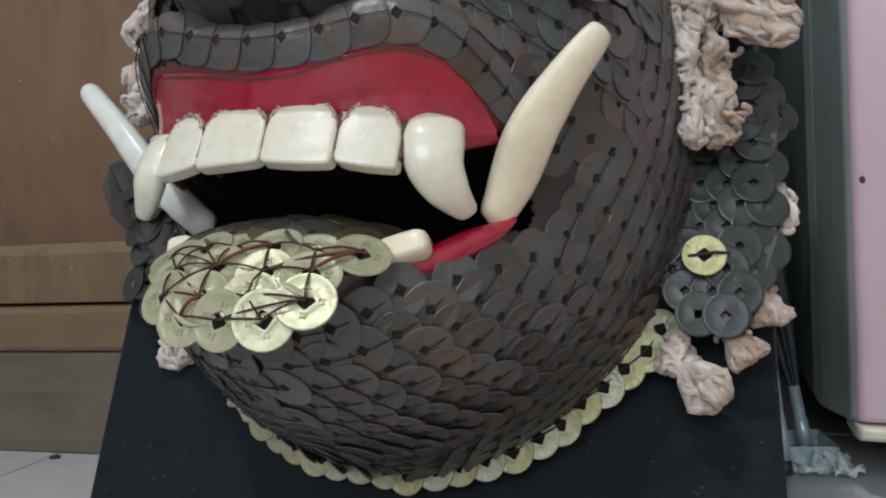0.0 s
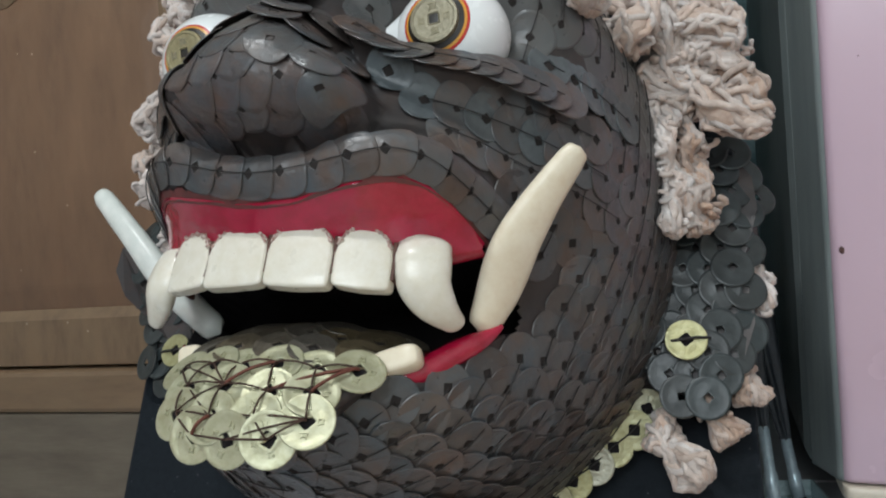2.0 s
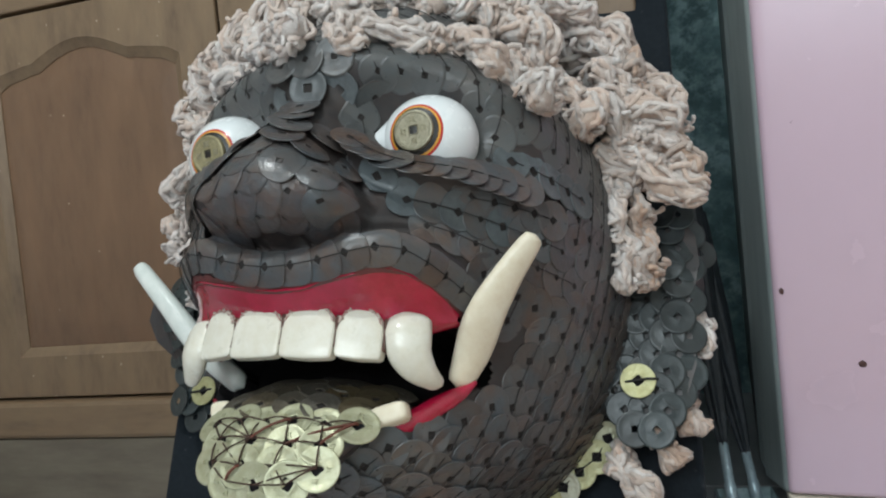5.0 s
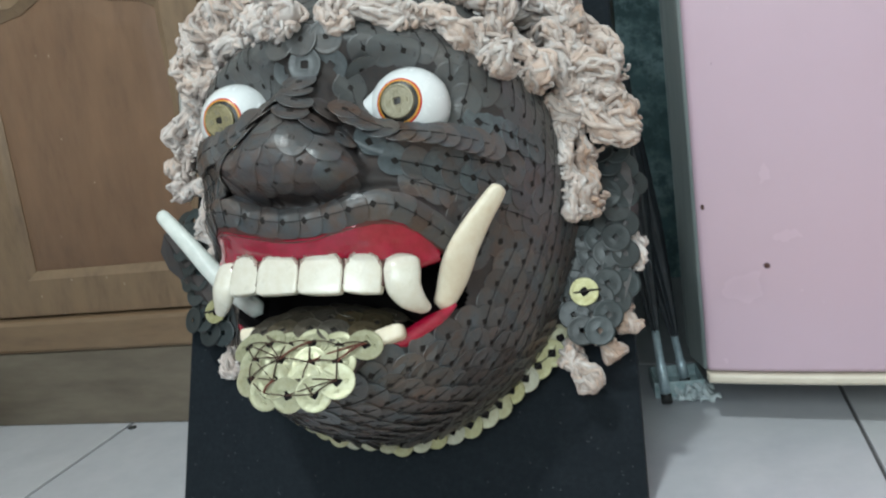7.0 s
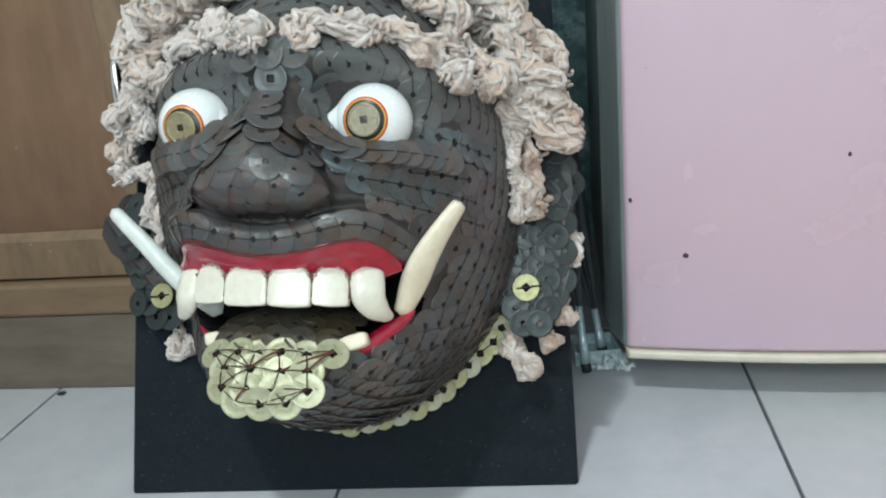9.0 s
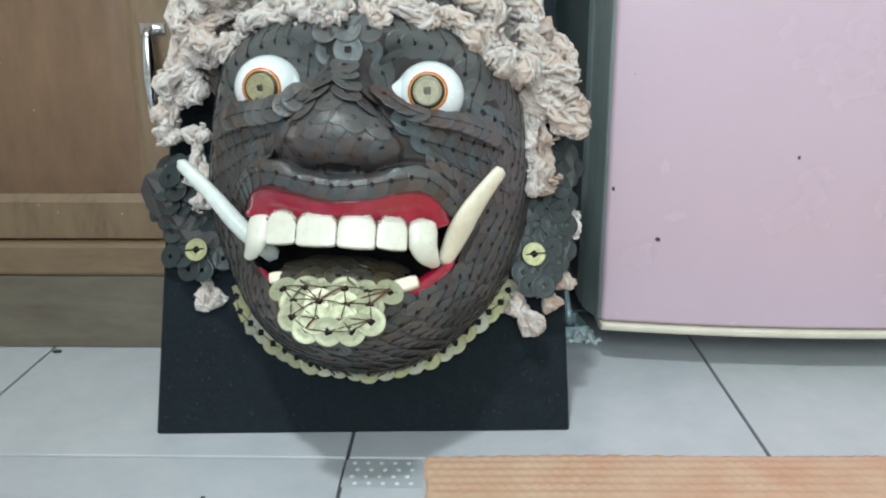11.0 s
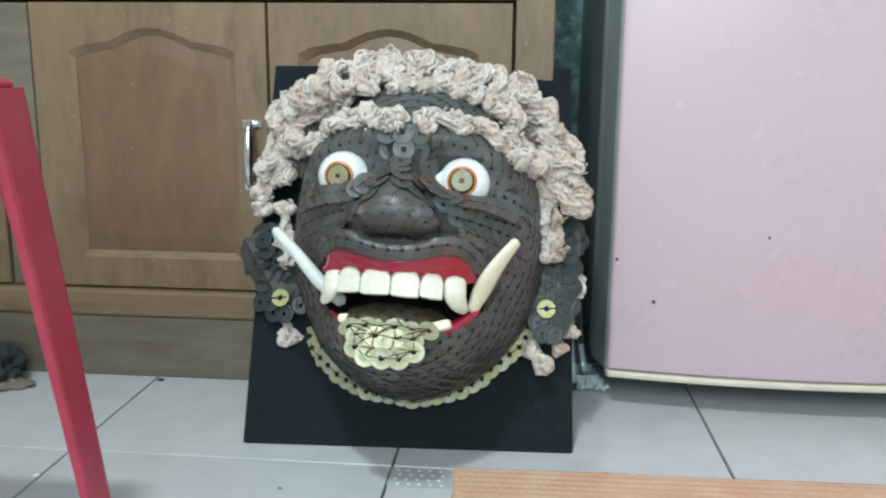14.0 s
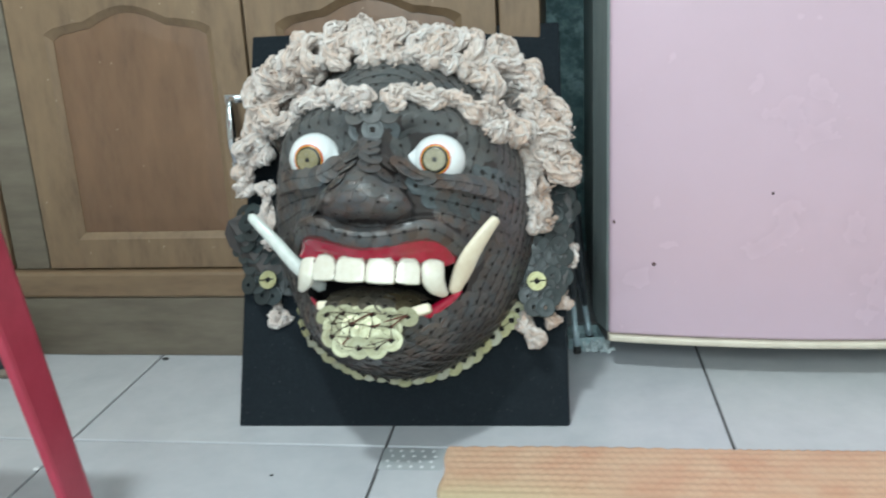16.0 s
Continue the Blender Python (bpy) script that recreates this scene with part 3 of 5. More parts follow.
def face_w(a, b):
    """Depth of the carved face in front of the board."""
    d = math.hypot(a, b - CENTRE)
    c, s = (a / d, (b - CENTRE) / d) if d > 1e-9 else (1.0, 0.0)
    rho = min(1.0, d / rim(c, s))
    dn = max(0.0, -s)
    w = (0.232 - 0.036 * (dn * rho) ** 2) * math.sqrt(max(0.0, 1 - rho ** (2.6 + 11 * dn ** 3)))
    q = 1 - rho ** 8
    t = abs(a)
    w += (1 - rho ** 30) * 0.008 * gauss(a, 0.082) * gauss(b - 0.076, 0.022)
    w += q * 0.005 * gauss(a + 0.105, 0.03) * gauss(b - 0.09, 0.03)
    w -= q * 0.024 * gauss(a, 0.068) * gauss(b - 0.127, 0.024)
    w -= q * (0.056 if a > 0 else 0.066) * gauss(t - 0.110, 0.03) * gauss(b - 0.152, 0.038)
    w += q * 0.020 * gauss(b - 0.318 + 0.9 * a * a, 0.013) * gauss(a, 0.09)
    w += q * 0.016 * gauss(t - 0.11, 0.03) * gauss(b - 0.30, 0.02)
    w -= q * 0.028 * gauss(abs(a + 0.004) - 0.066, 0.027) * gauss(b - 0.284, 0.018)
    if t < 0.14:
        w += q * 0.012 * gauss(b - lid_line(t), 0.0065) / (1 + math.exp(-(t - 0.018) / 0.004)) * gauss(max(0, t - 0.075), 0.025)
    w -= q * 0.014 * gauss(t - 0.092, 0.014) * gauss(b - 0.178, 0.016)
    half = 0.0495 - 0.029 * max(0.0, min(1.0, (b - 0.224) / 0.045)) ** 0.8
    bulb = (abs(a + 0.003) / half) ** 2.8 + (max(0.0, 0.2255 - b) / 0.0222) ** 3.0
    if bulb < 1:
        w += 0.046 * (1 - bulb) ** 0.72 * (gauss(b - 0.2255, 0.026) if b > 0.2255 else 1.0)
    w += 0.009 * gauss(abs(a + 0.003) - 0.037, 0.010) * gauss(b - 0.214, 0.010)
    w -= 0.004 * gauss(abs(a + 0.003) - 0.025, 0.006) * gauss(b - 0.214, 0.012)
    w += 0.012 * gauss(a + 0.003, 0.014) * gauss(b - 0.268, 0.018)
    if t < 0.12:
        w -= 0.009 * gauss(max(0.0, t - 0.055), 0.020) * gauss(b - lip_line(a) - 0.0150, 0.0026)
        w += 0.018 * gauss(b - lip_line(a) - 0.0012, 0.0106) * gauss(max(0, t - 0.080), 0.014)
    return max(0.0, w) if rho < 1 else 0.0


def lid_line(t):
    return 0.2484 + 12.0 * min(0.0, t - 0.064) ** 2 + 0.13 * max(0.0, t - 0.064)


def in_mouth(a, b, grow=0.0):
    top = gum_top(a) - 0.002 if abs(a) < 0.08 else 0.179 - 0.3 * (abs(a) - 0.08)
    return abs(a) < 0.0895 + grow and lower_lip(a) + 0.002 - grow < b < top + grow


def jowl(a, b, w):
    """The underside of the chin swells out over the rim."""
    d = math.hypot(a, b - CENTRE)
    c, s = (a / d, (b - CENTRE) / d) if d > 1e-9 else (1.0, 0.0)
    k = max(0.0, min(1.0, (d / rim(c, s) - 0.70) / 0.28))
    push = 0.008 * max(0.0, -s) ** 1.5 * k * k * (3 - 2 * k) * math.sin(math.pi * min(1.0, max(0.0, w) / 0.205))
    return Vector((a + c * push, b + s * push, w))


def skin(a, b):
    return jowl(a, b, face_w(a, b))


def face_normal(a, b, e=0.0025):
    """Normal of the carved face."""
    return (skin(a + e, b) - skin(a - e, b)).cross(skin(a, b + e) - skin(a, b - e)).normalized()


def on_face(a, b, lift=0.0):
    return skin(a, b) + lift * face_normal(a, b)


def build_face():
    nt, nr = 288, 110
    rings = []
    for j in range(nr + 1):
        rho = 1 - (j / nr) ** 1.7
        ring = []
        for i in range(nt):
            th = 2 * math.pi * i / nt
            c, s = math.cos(th), math.sin(th)
            d = rho * rim(c, s)
            a, b = d * c, CENTRE + d * s
            w = face_w(a, b) if j else 0.0
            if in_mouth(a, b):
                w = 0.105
            ring.append(tuple(jowl(a, b, w)))
        rings.append(ring)
    me = grid_mesh("face", rings, closed_u=True)
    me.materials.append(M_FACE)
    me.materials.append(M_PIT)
    # faces set well below the carved surface at the mouth become black
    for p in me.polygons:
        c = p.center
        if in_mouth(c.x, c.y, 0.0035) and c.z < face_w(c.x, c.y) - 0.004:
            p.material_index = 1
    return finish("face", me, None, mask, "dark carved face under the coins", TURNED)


face = build_face()


def coin_mesh(name, r, hole, thick, mat, seg=20, plug=True, mid=0):
    """A round coin with a raised rim and a square hole, its back on z = 0."""
    verts, faces = [], []
    ang = [2 * math.pi * (i + 0.5) / seg for i in range(seg)]
    loops = [("r", r * 0.985, 0), ("r", r, thick * 0.45), ("r", r * 0.975, thick * 0.9), ("r", r * 0.87, thick), ("r", r * 0.83, thick * 0.87)] + [("r", r * (0.83 - 0.53 * (i + 1) / (mid + 1)), thick * 0.87) for i in range(mid)] + [("h", hole * 1.4, thick * 0.87), ("h", hole * 1.25, thick), ("h", hole, thick * 0.85), ("h", hole, 0)]
    for kind, d, z in loops:
        for t in ang:
            c, s = math.cos(t), math.sin(t)
            k = d if kind == "r" else d / max(abs(c), abs(s))
            verts.append((k * c, k * s, z))
    m = len(loops)
    for a in range(m):
        b = (a + 1) % m
        for i in range(seg):
            j = (i + 1) % seg
            faces.append((a * seg + i, a * seg + j, b * seg + j, b * seg + i))
    if plug:        # a dark plug closes the hole
        base = len(verts)
        verts.extend((x * 0.995, y * 0.995, thick * 0.12) for x, y, _ in verts[(m - 1) * seg:])
        faces.append(tuple(range(base, base + seg)))
    me = bpy.data.meshes.new(name)
    me.from_pydata(verts, [], faces)
    me.materials.append(mat)
    me.materials.append(M_PIT if mat in (M_BRASS, M_PALEBRASS, M_OLDBRASS) else M_PLUG)
    if plug:
        me.polygons[len(faces) - 1].material_index = 1
    me.shade_smooth()
    me.set_sharp_from_angle(angle=radians(40))
    return me


CR = 0.0112
ME_COIN = [coin_mesh("coin", CR * k, 0.0021, 0.0008, M_COIN) for k in (1.06, 1.0, 1.12)]
ME_LIPCOIN = coin_mesh("coin", CR * 1.10, 0.0017, 0.0008, M_COIN, 24, mid=3)
ME_SOFTCOIN = coin_mesh("coin", CR * 1.04, 0.0016, 0.0006, M_COIN, 24, mid=3)
ME_UPCOIN = coin_mesh("coin", CR * 1.06, 0.0018, 0.0006, M_COINUP, 24, mid=3)
ME_COINB = coin_mesh("coin", CR * 1.04, 0.0027, 0.0010, M_COINB, 24)
ME_NOSECOIN = coin_mesh("coin", CR * 1.04, 0.0015, 0.0005, M_NOSECOIN, 24, mid=3)
ME_SOFTB = coin_mesh("coin", CR * 1.02, 0.0022, 0.0008, M_COINB, 24, mid=3)
ME_EARCOIN = coin_mesh("coin", CR * 1.06, 0.0021, 0.0006, M_EARCOIN, plug=False)
ME_BRASS = coin_mesh("coin", CR, 0.0031, 0.0012, M_BRASS, 24)
ME_TONGUE = coin_mesh("coin", CR * 1.05, 0.0029, 0.0011, M_PALEBRASS, 24)


def stamp_marks(me, top):
    """Worn raised marks on the four sides of the hole."""
    bm = bmesh.new()
    bm.from_mesh(me)
    bm.faces.ensure_lookup_table()
    for q in range(4):
        mm = pose(0, 0, top, 0, 0, 45 + 90 * q)
        for x0, x1, y0, y1 in ((-0.0017, 0.0017, 0.0046, 0.0052), (-0.0014, 0.0012, 0.0061, 0.0067), (-0.0012, -0.0006, 0.0046, 0.0075), (0.0007, 0.0013, 0.0050, 0.0072)):
            lo = [bm.verts.new(mm @ Vector((x, y, -0.0002))) for x, y in ((x0, y0), (x1, y0), (x1, y1), (x0, y1))]
            hi = [bm.verts.new(mm @ Vector((x, y, 0.0005))) for x, y in ((x0 + 0.0001, y0 + 0.0001), (x1 - 0.0001, y0 + 0.0001), (x1 - 0.0001, y1 - 0.0001), (x0 + 0.0001, y1 - 0.0001))]
            bm.faces.new(hi)
            for k in range(4):
                bm.faces.new((lo[k], lo[(k + 1) % 4], hi[(k + 1) % 4], hi[k]))
    bm.to_mesh(me)
    bm.free()


stamp_marks(ME_TONGUE, 0.00096)
ME_DULLSHADE = coin_mesh("coin", CR * 1.02, 0.0022, 0.0012, M_DULLSHADE)


def frame_at(p, normal, along, lean=0.0, tip=0.0, spin=0.0):
    """Pose of a coin: z along the normal, x along the row; lean tips it along the row, tip across it (degrees)."""
    z = Vector(normal).normalized()
    x = (Vector(along) - z * Vector(along).dot(z)).normalized()
    y = z.cross(x)
    m = Matrix((x, y, z)).transposed().to_4x4()
    m.translation = p
    return m @ pose(0, 0, 0, tip, -lean, spin)


def bent_coin(a, b, along, mesh, lean, tip, spin, lift, wrap=0.05):
    """A thin coin beaten to the shape of the face: its pose and its mesh."""
    m = frame_at(skin(a, b), face_normal(a, b, 0.006), along)
    inv = m.inverted()
    me = mesh.copy()
    cs, sn = math.cos(radians(spin)), math.sin(radians(spin))
    kx, ky = math.tan(radians(lean)), math.tan(radians(tip))
    for v in me.vertices:
        x, y, z = v.co
        x, y = x * cs - y * sn, x * sn + y * cs
        q = m @ Vector((x, wrap * math.sin(y / wrap), 0))
        v.co = inv @ (skin(q.x, q.y) + face_normal(q.x, q.y, 0.004) * (z + lift + kx * x + ky * y))
    return m, me


rng = random.Random(7)
coins = []          # (pose in the mask's frame, mesh, centre)
threads = []


def clear(p, dist):
    return all((p - c).length_squared > dist * dist for _, _, c in coins)


def row_of_coins(pts, pitch, mesh, lean=7.0, tip=0.0, spin=45.0, lift=0.0012, thread=True, keep=None, wobble=2.5, gap=0.0, start=0.5, bent=False, wrap=0.05):
    """Coins strung at even steps along a polyline on the face (points a, b)."""
    flat = pts
    pts = [on_face(a, b) for a, b in flat]
    hole_path = []
    walked, want = 0.0, pitch * start
    for p, q, (fa, fb) in zip(pts, pts[1:], flat):
        seg = (q - p).length
        while seg > 1e-9 and walked + seg >= want:
            c = p.lerp(q, (want - walked) / seg)
            steep = 12 if c.y > 0.335 and p.z > 0.1 else 0
            want += pitch * rng.uniform(0.93, 1.07)
            n = face_normal(fa, fb, 0.005)
            ok = (keep is None or keep(c)) and (gap == 0 or clear(c, gap))
            if ok:
                me = mesh if not isinstance(mesh, list) else rng.choice(mesh)
                o = c + n * (lift + rng.uniform(0, 0.0006))
                high = keep is not None and c.y > 0.256
                me = ME_UPCOIN if high else me
                if bent or high:
                    coins.append((*bent_coin(c.x, c.y, q - p, me, lean + rng.uniform(-wobble, wobble), tip + rng.uniform(-wobble, wobble), spin + rng.uniform(-16, 16), lift, wrap), c))
                else:
                    coins.append((frame_at(o, n, q - p, lean + rng.uniform(-wobble, wobble), tip - steep + rng.uniform(-wobble, wobble), spin + rng.uniform(-16, 16)), me, c))
                hole_path.append(o + n * 0.0019)
            elif thread and len(hole_path) > 1:
                threads.append(hole_path)
                hole_path = []
            if not ok:
                hole_path = []
        walked += seg
    if thread and len(hole_path) > 1:
        threads.append(hole_path)


def between(fn, t0, t1, n=40):
    return [fn(t0 + (t1 - t0) * i / n) for i in range(n + 1)]


# upper lip
row_of_coins(between(lambda t: (t, lip_line(t) + 0.0006), -0.094, 0.092, 60), 0.0146, ME_LIPCOIN, lean=3.5, tip=0, spin=45, lift=0.0011, wobble=0.8, bent=True, wrap=0.0085)
# ridges under the eyes, and the rows below them
for sgn in (1, -1):
    row_of_coins(between(lambda t: (sgn * t, lid_line(t)), 0.025, 0.112), 0.0100, ME_COIN, lean=-9, tip=-18, lift=0.0022)
    row_of_coins(between(lambda t: (sgn * t, lid_line(t) - 0.0085), 0.040, 0.054), 0.0130, ME_SOFTB, lean=-3.5, tip=-4, lift=0.0014, wobble=0.8, bent=True)
    row_of_coins(between(lambda t: (sgn * t, 0.2325 - 0.02 * (t - 0.05)), 0.0535, 0.128), 0.0148, [ME_SOFTB, ME_SOFTCOIN] if sgn > 0 else ME_SOFTCOIN, lean=-3, tip=-3, lift=0.0006, wobble=0.8, bent=True)
    row_of_coins(between(lambda t: (sgn * t, 0.2200 - 0.05 * (t - 0.05)), 0.0655, 0.132), 0.0148, ME_SOFTCOIN, lean=-2.5, tip=-2.5, lift=0.0003, wobble=0.8, bent=True)
    row_of_coins(between(lambda t: (sgn * t, 0.2705 - 0.1 * (t - 0.1)), 0.099, 0.135), 0.0148, ME_COINB, lean=-3, tip=-4, lift=0.0006)
# nose: bridge stack, ball and wings
for k, (a, b, tp, sp, h) in enumerate([(-0.002, 0.283, -7, 10, 1.4), (0.000, 0.273, -8, 5, 1.5), (0.003, 0.263, -8, 0, 1.6), (0.005, 0.252, -8, 12, 1.5), (0.0174, 0.262, -6, 0, 1.0), (0.0174, 0.246, -8, 8, 1.2), (-0.014, 0.268, -6, 0, 1.0), (-0.017, 0.252, -8, 5, 1.0),
                                    (0.0131, 0.231, -3, 8, 0.6), (0.0286, 0.227, -3, 10, 0.9), (0.0335, 0.214, -2, 10, 0.6), (-0.024, 0.238, -4, 30, 0.8), (-0.040, 0.222, 0, 15, 0.6)]):
    n = face_normal(a, b, 0.007)
    c = on_face(a, b)
    if k < 4:
        coins.append((frame_at(c + n * (h * 0.001 + 0.0006), n, (1, 0, 0), rng.uniform(-4, 4), tp, sp), ME_COIN[k % 3], c))
    else:
        coins.append((*bent_coin(a, b, (1, 0, 0), ME_SOFTCOIN, rng.uniform(-3, 3), tp, sp, h * 0.001 + 0.0010), c))
for k, b in enumerate((0.2085, 0.2170, 0.2260, 0.2350, 0.2440)):
    row_of_coins(between(lambda t: (t, b), -0.042 if b < 0.23 else -0.030, 0.036 if b < 0.23 else 0.026, 30), 0.0142, ME_NOSECOIN if b < 0.23 else ME_SOFTCOIN, lean=2.5, tip=-3, lift=0.0004, wobble=0.6, gap=0.0090, start=0.3 + 0.4 * (k % 2), thread=False, bent=True)
for sgn in (1, -1):
    row_of_coins(between(lambda t: (sgn * t, lid_line(t) - 0.0105), 0.045, 0.125), 0.0145, ME_COIN, lean=-2, tip=-3, lift=0.0002, gap=0.0098)
# between the brows
for k, (a, b, me, h) in enumerate([(-0.0006, 0.2985, ME_COINB, 0.0030), (-0.0165, 0.2985, ME_COINB, -0.0008), (0.0150, 0.2995, ME_COINB, -0.0006), (-0.002, 0.314, ME_UPCOIN, 0.0004), (-0.019, 0.313, ME_UPCOIN, 0.0003), (0.015, 0.315, ME_UPCOIN, 0.0003), (0.033, 0.299, ME_UPCOIN, 0.0004)]):
    n = face_normal(a, b, 0.006)
    c = on_face(a, b)
    coins.append((frame_at(c + n * h, n, (1, 0, 0), rng.uniform(-3, 3) + (0 if k == 0 else 900 * a), rng.uniform(-5, 1), 20 * k), me, c))


LOWER_LIP = [(0.042, 0.1135), (0.0512, 0.1175), (0.0612, 0.1225), (0.073, 0.1325), (0.0822, 0.1399), (0.0924, 0.1526), (0.1010, 0.1660), (0.1046, 0.1760)]
EYES = ((-0.0690, 0.2775, 0.2050), (0.0625, 0.2775, 0.2040))
IRIS = ((-0.0700, 0.2686, 0.2290), (0.0621, 0.2714, 0.2285))


def free_spot(c):
    """Whether a ring of coins shows at this place of the face."""
    a, b = c.x, c.y
    if in_mouth(a, b, 0.009) or b > 0.415:
        return False
    if any(math.hypot(abs(a) - x, b - y) < 0.0070 for x, y in LOWER_LIP):
        return False
    if any(math.hypot((a - e[0]) / 0.033, (b - e[1]) / 0.031) < 1 for e in EYES):
        return False
    if 0.078 < abs(a) < 0.092 and 0.176 < b < 0.193:
        return False
    if abs(a) < (0.064 if b < 0.221 else 0.052) and 0.19 < b < 0.246 or abs(a) < 0.022 and 0.245 < b < 0.30:
        return False
    return True


def ring_rows():
    nt, nr = 240, 90
    prof = []
    for i in range(nt + 1):
        th = -math.pi / 2 + 2 * math.pi * i / nt
        c, s = math.cos(th), math.sin(th)
        r = rim(c, s)
        line, acc, last = [], 0.0, None
        for j in range(nr + 1):
            d = r * (1 - (j / nr) ** 1.7)
            a, b = d * c, CENTRE + d * s
            p = skin(a, b) if j else Vector((a, b, 0.0))
            if last is not None:
                acc += (p - last).length
            line.append((acc, a, b))
            last = p
        prof.append(line)
    k, s = 0, 0.012
    while s < 0.42:
        pts = []
        for line in prof:
            hit = next(((x, y) for x, y in zip(line, line[1:]) if x[0] <= s < y[0]), None)
            if hit is None:
                if len(pts) > 3:
                    row_of_coins(pts, 0.0154, ME_COIN, start=0.25 + 0.5 * (k % 2), lean=1.8, tip=-1.8, spin=42, wobble=1.6, lift=0.0001, keep=free_spot, gap=0.0118)
                pts = []
                continue
            x, y = hit
            f = (s - x[0]) / (y[0] - x[0])
            pts.append((x[1] + f * (y[1] - x[1]), x[2] + f * (y[2] - x[2])))
        if len(pts) > 3:
            row_of_coins(pts, 0.0154, ME_COIN, start=0.25 + 0.5 * (k % 2), lean=1.8, tip=-1.8, spin=42, wobble=1.6, lift=0.0001, keep=free_spot, gap=0.0118)
        s += 0.0141
        k += 1


ring_rows()


def place_coins():
    """The coins in front as pieces of their own, those on the flanks and crown joined."""
    order = sorted(range(len(coins)), key=lambda i: -(coins[i][2].z + 0.6 * coins[i][2].x - 0.25 * coins[i][2].y))
    single = set(order[:295])
    verts, faces, dark = [], [], []
    for i, (m, me, _) in enumerate(coins):
        if i in single:
            ob = new("coin", me)
            ob.parent = face
            ob.matrix_basis = m
        else:
            base = len(verts)
            verts.extend(tuple(m @ v.co) for v in me.vertices)
            faces.extend(tuple(base + k for k in p.vertices) for p in me.polygons)
            up = me.materials[0] == M_COINUP
            dark.extend(1 if p.material_index else 2 if up else 0 for p in me.polygons)
    me = bpy.data.meshes.new("coin_covering")
    me.from_pydata(verts, [], faces)
    me.shade_smooth()
    me.set_sharp_from_angle(angle=radians(40))
    me.materials.append(M_COINJ)
    me.materials.append(M_PLUG)
    me.materials.append(M_COINUP)
    me.polygons.foreach_set("material_index", dark)
    tagged(finish("coin_covering", me, None, face, "rows of dark overlapping coins on the flanks", smooth=False), kind="stuff")


place_coins()
finish("thread", tubes_mesh("thread", [spline([p + Vector((0, 0, 0.0004)) for p in t], len(t) * 3) for t in threads if len(t) > 1], [0.0003] * len(threads), 4), M_THREAD, face, "black thread through the coin holes")


# paint smeared over the lower edge of the lip
seam = []
for j in range(6):
    v = j / 5
    row = []
    for a in np.linspace(-0.084, 0.084, 140):
        ragged = 1 + 0.45 * noise.noise(Vector((a * 120, 4, 4))) + 0.3 * noise.noise(Vector((a * 420, 2, 4)))
        b = gum_top(a) - 0.0010 + 0.0042 * ragged * v
        row.append((a, b, face_w(a, b) + 0.0024 - 0.0010 * v))
    seam.append(row)
finish("lip_seam", grid_mesh("lip_seam", seam[::-1]), M_SEAM, mask, "brownish red paint along the lip", TURNED)


# gums, teeth and tusks
def build_gum():
    rows = []
    nu, nv = 110, 16
    for j in range(nv + 1):
        v = j / nv
        row = []
        for i in range(nu + 1):
            a = -0.083 + 0.166 * i / nu
            top = gum_top(a) + 0.0004 + 0.0006 * noise.noise(Vector((a * 45, 1, 8)))
            bot = min(top - 0.001, 0.164 + 0.011 * max(0, (abs(a) - 0.060) / 0.023) ** 1.2)
            b = top + (bot - top) * v
            w = tooth_w(a) + 0.001 + (face_w(a, gum_top(a) + 0.0012) + 0.0006 - tooth_w(a)) * (1 - v ** 0.6) + 0.0013 * noise.noise(Vector((a * 60, b * 60, 3))) + 0.0006 * noise.noise(Vector((a * 170, b * 170, 7)))
            w = max(w, face_w(a, b) + 0.0016) if b > gum_top(a) - 0.0085 else w
            row.append((a, b, w))
        rows.append(row)
    back = [[(a, b, w - 0.008) for a, b, w in rows[-1]], [(a, b, w - 0.008) for a, b, w in rows[0]]]
    pts = [back[1]] + rows + [back[0]]
    return finish("gum", grid_mesh("gum", pts), M_GUM, mask, "glossy red upper gum", TURNED)


build_gum()


def super_blob(name, mapping, e1=0.45, e2=0.45, nu=28, nv=18):
    """A rounded block: unit cube coordinates carried through mapping(x, y, z)."""
    def p(v, e):
        return math.copysign(abs(v) ** e, v)
    front = [(r, (1 - r ** (2 / e1)) ** (e1 / 2)) for r in (0.002, 0.25, 0.5, 0.7, 0.82, 0.9)]
    front += [((1 - z ** (2 / e1)) ** (e1 / 2), z) for z in np.linspace(front[-1][1] * 0.98, 0.0, max(3, nv // 2 - 5))]
    rings = [(r, -z) for r, z in front] + [(r, z) for r, z in front[::-1][1:]]
    pts = []
    for r, z in rings:
        row = []
        for i in range(nu):
            th = 2 * math.pi * i / nu
            row.append(mapping(r * p(math.cos(th), e2), r * p(math.sin(th), e2), z))
        pts.append(row)
    return grid_mesh(name, pts, closed_u=True)


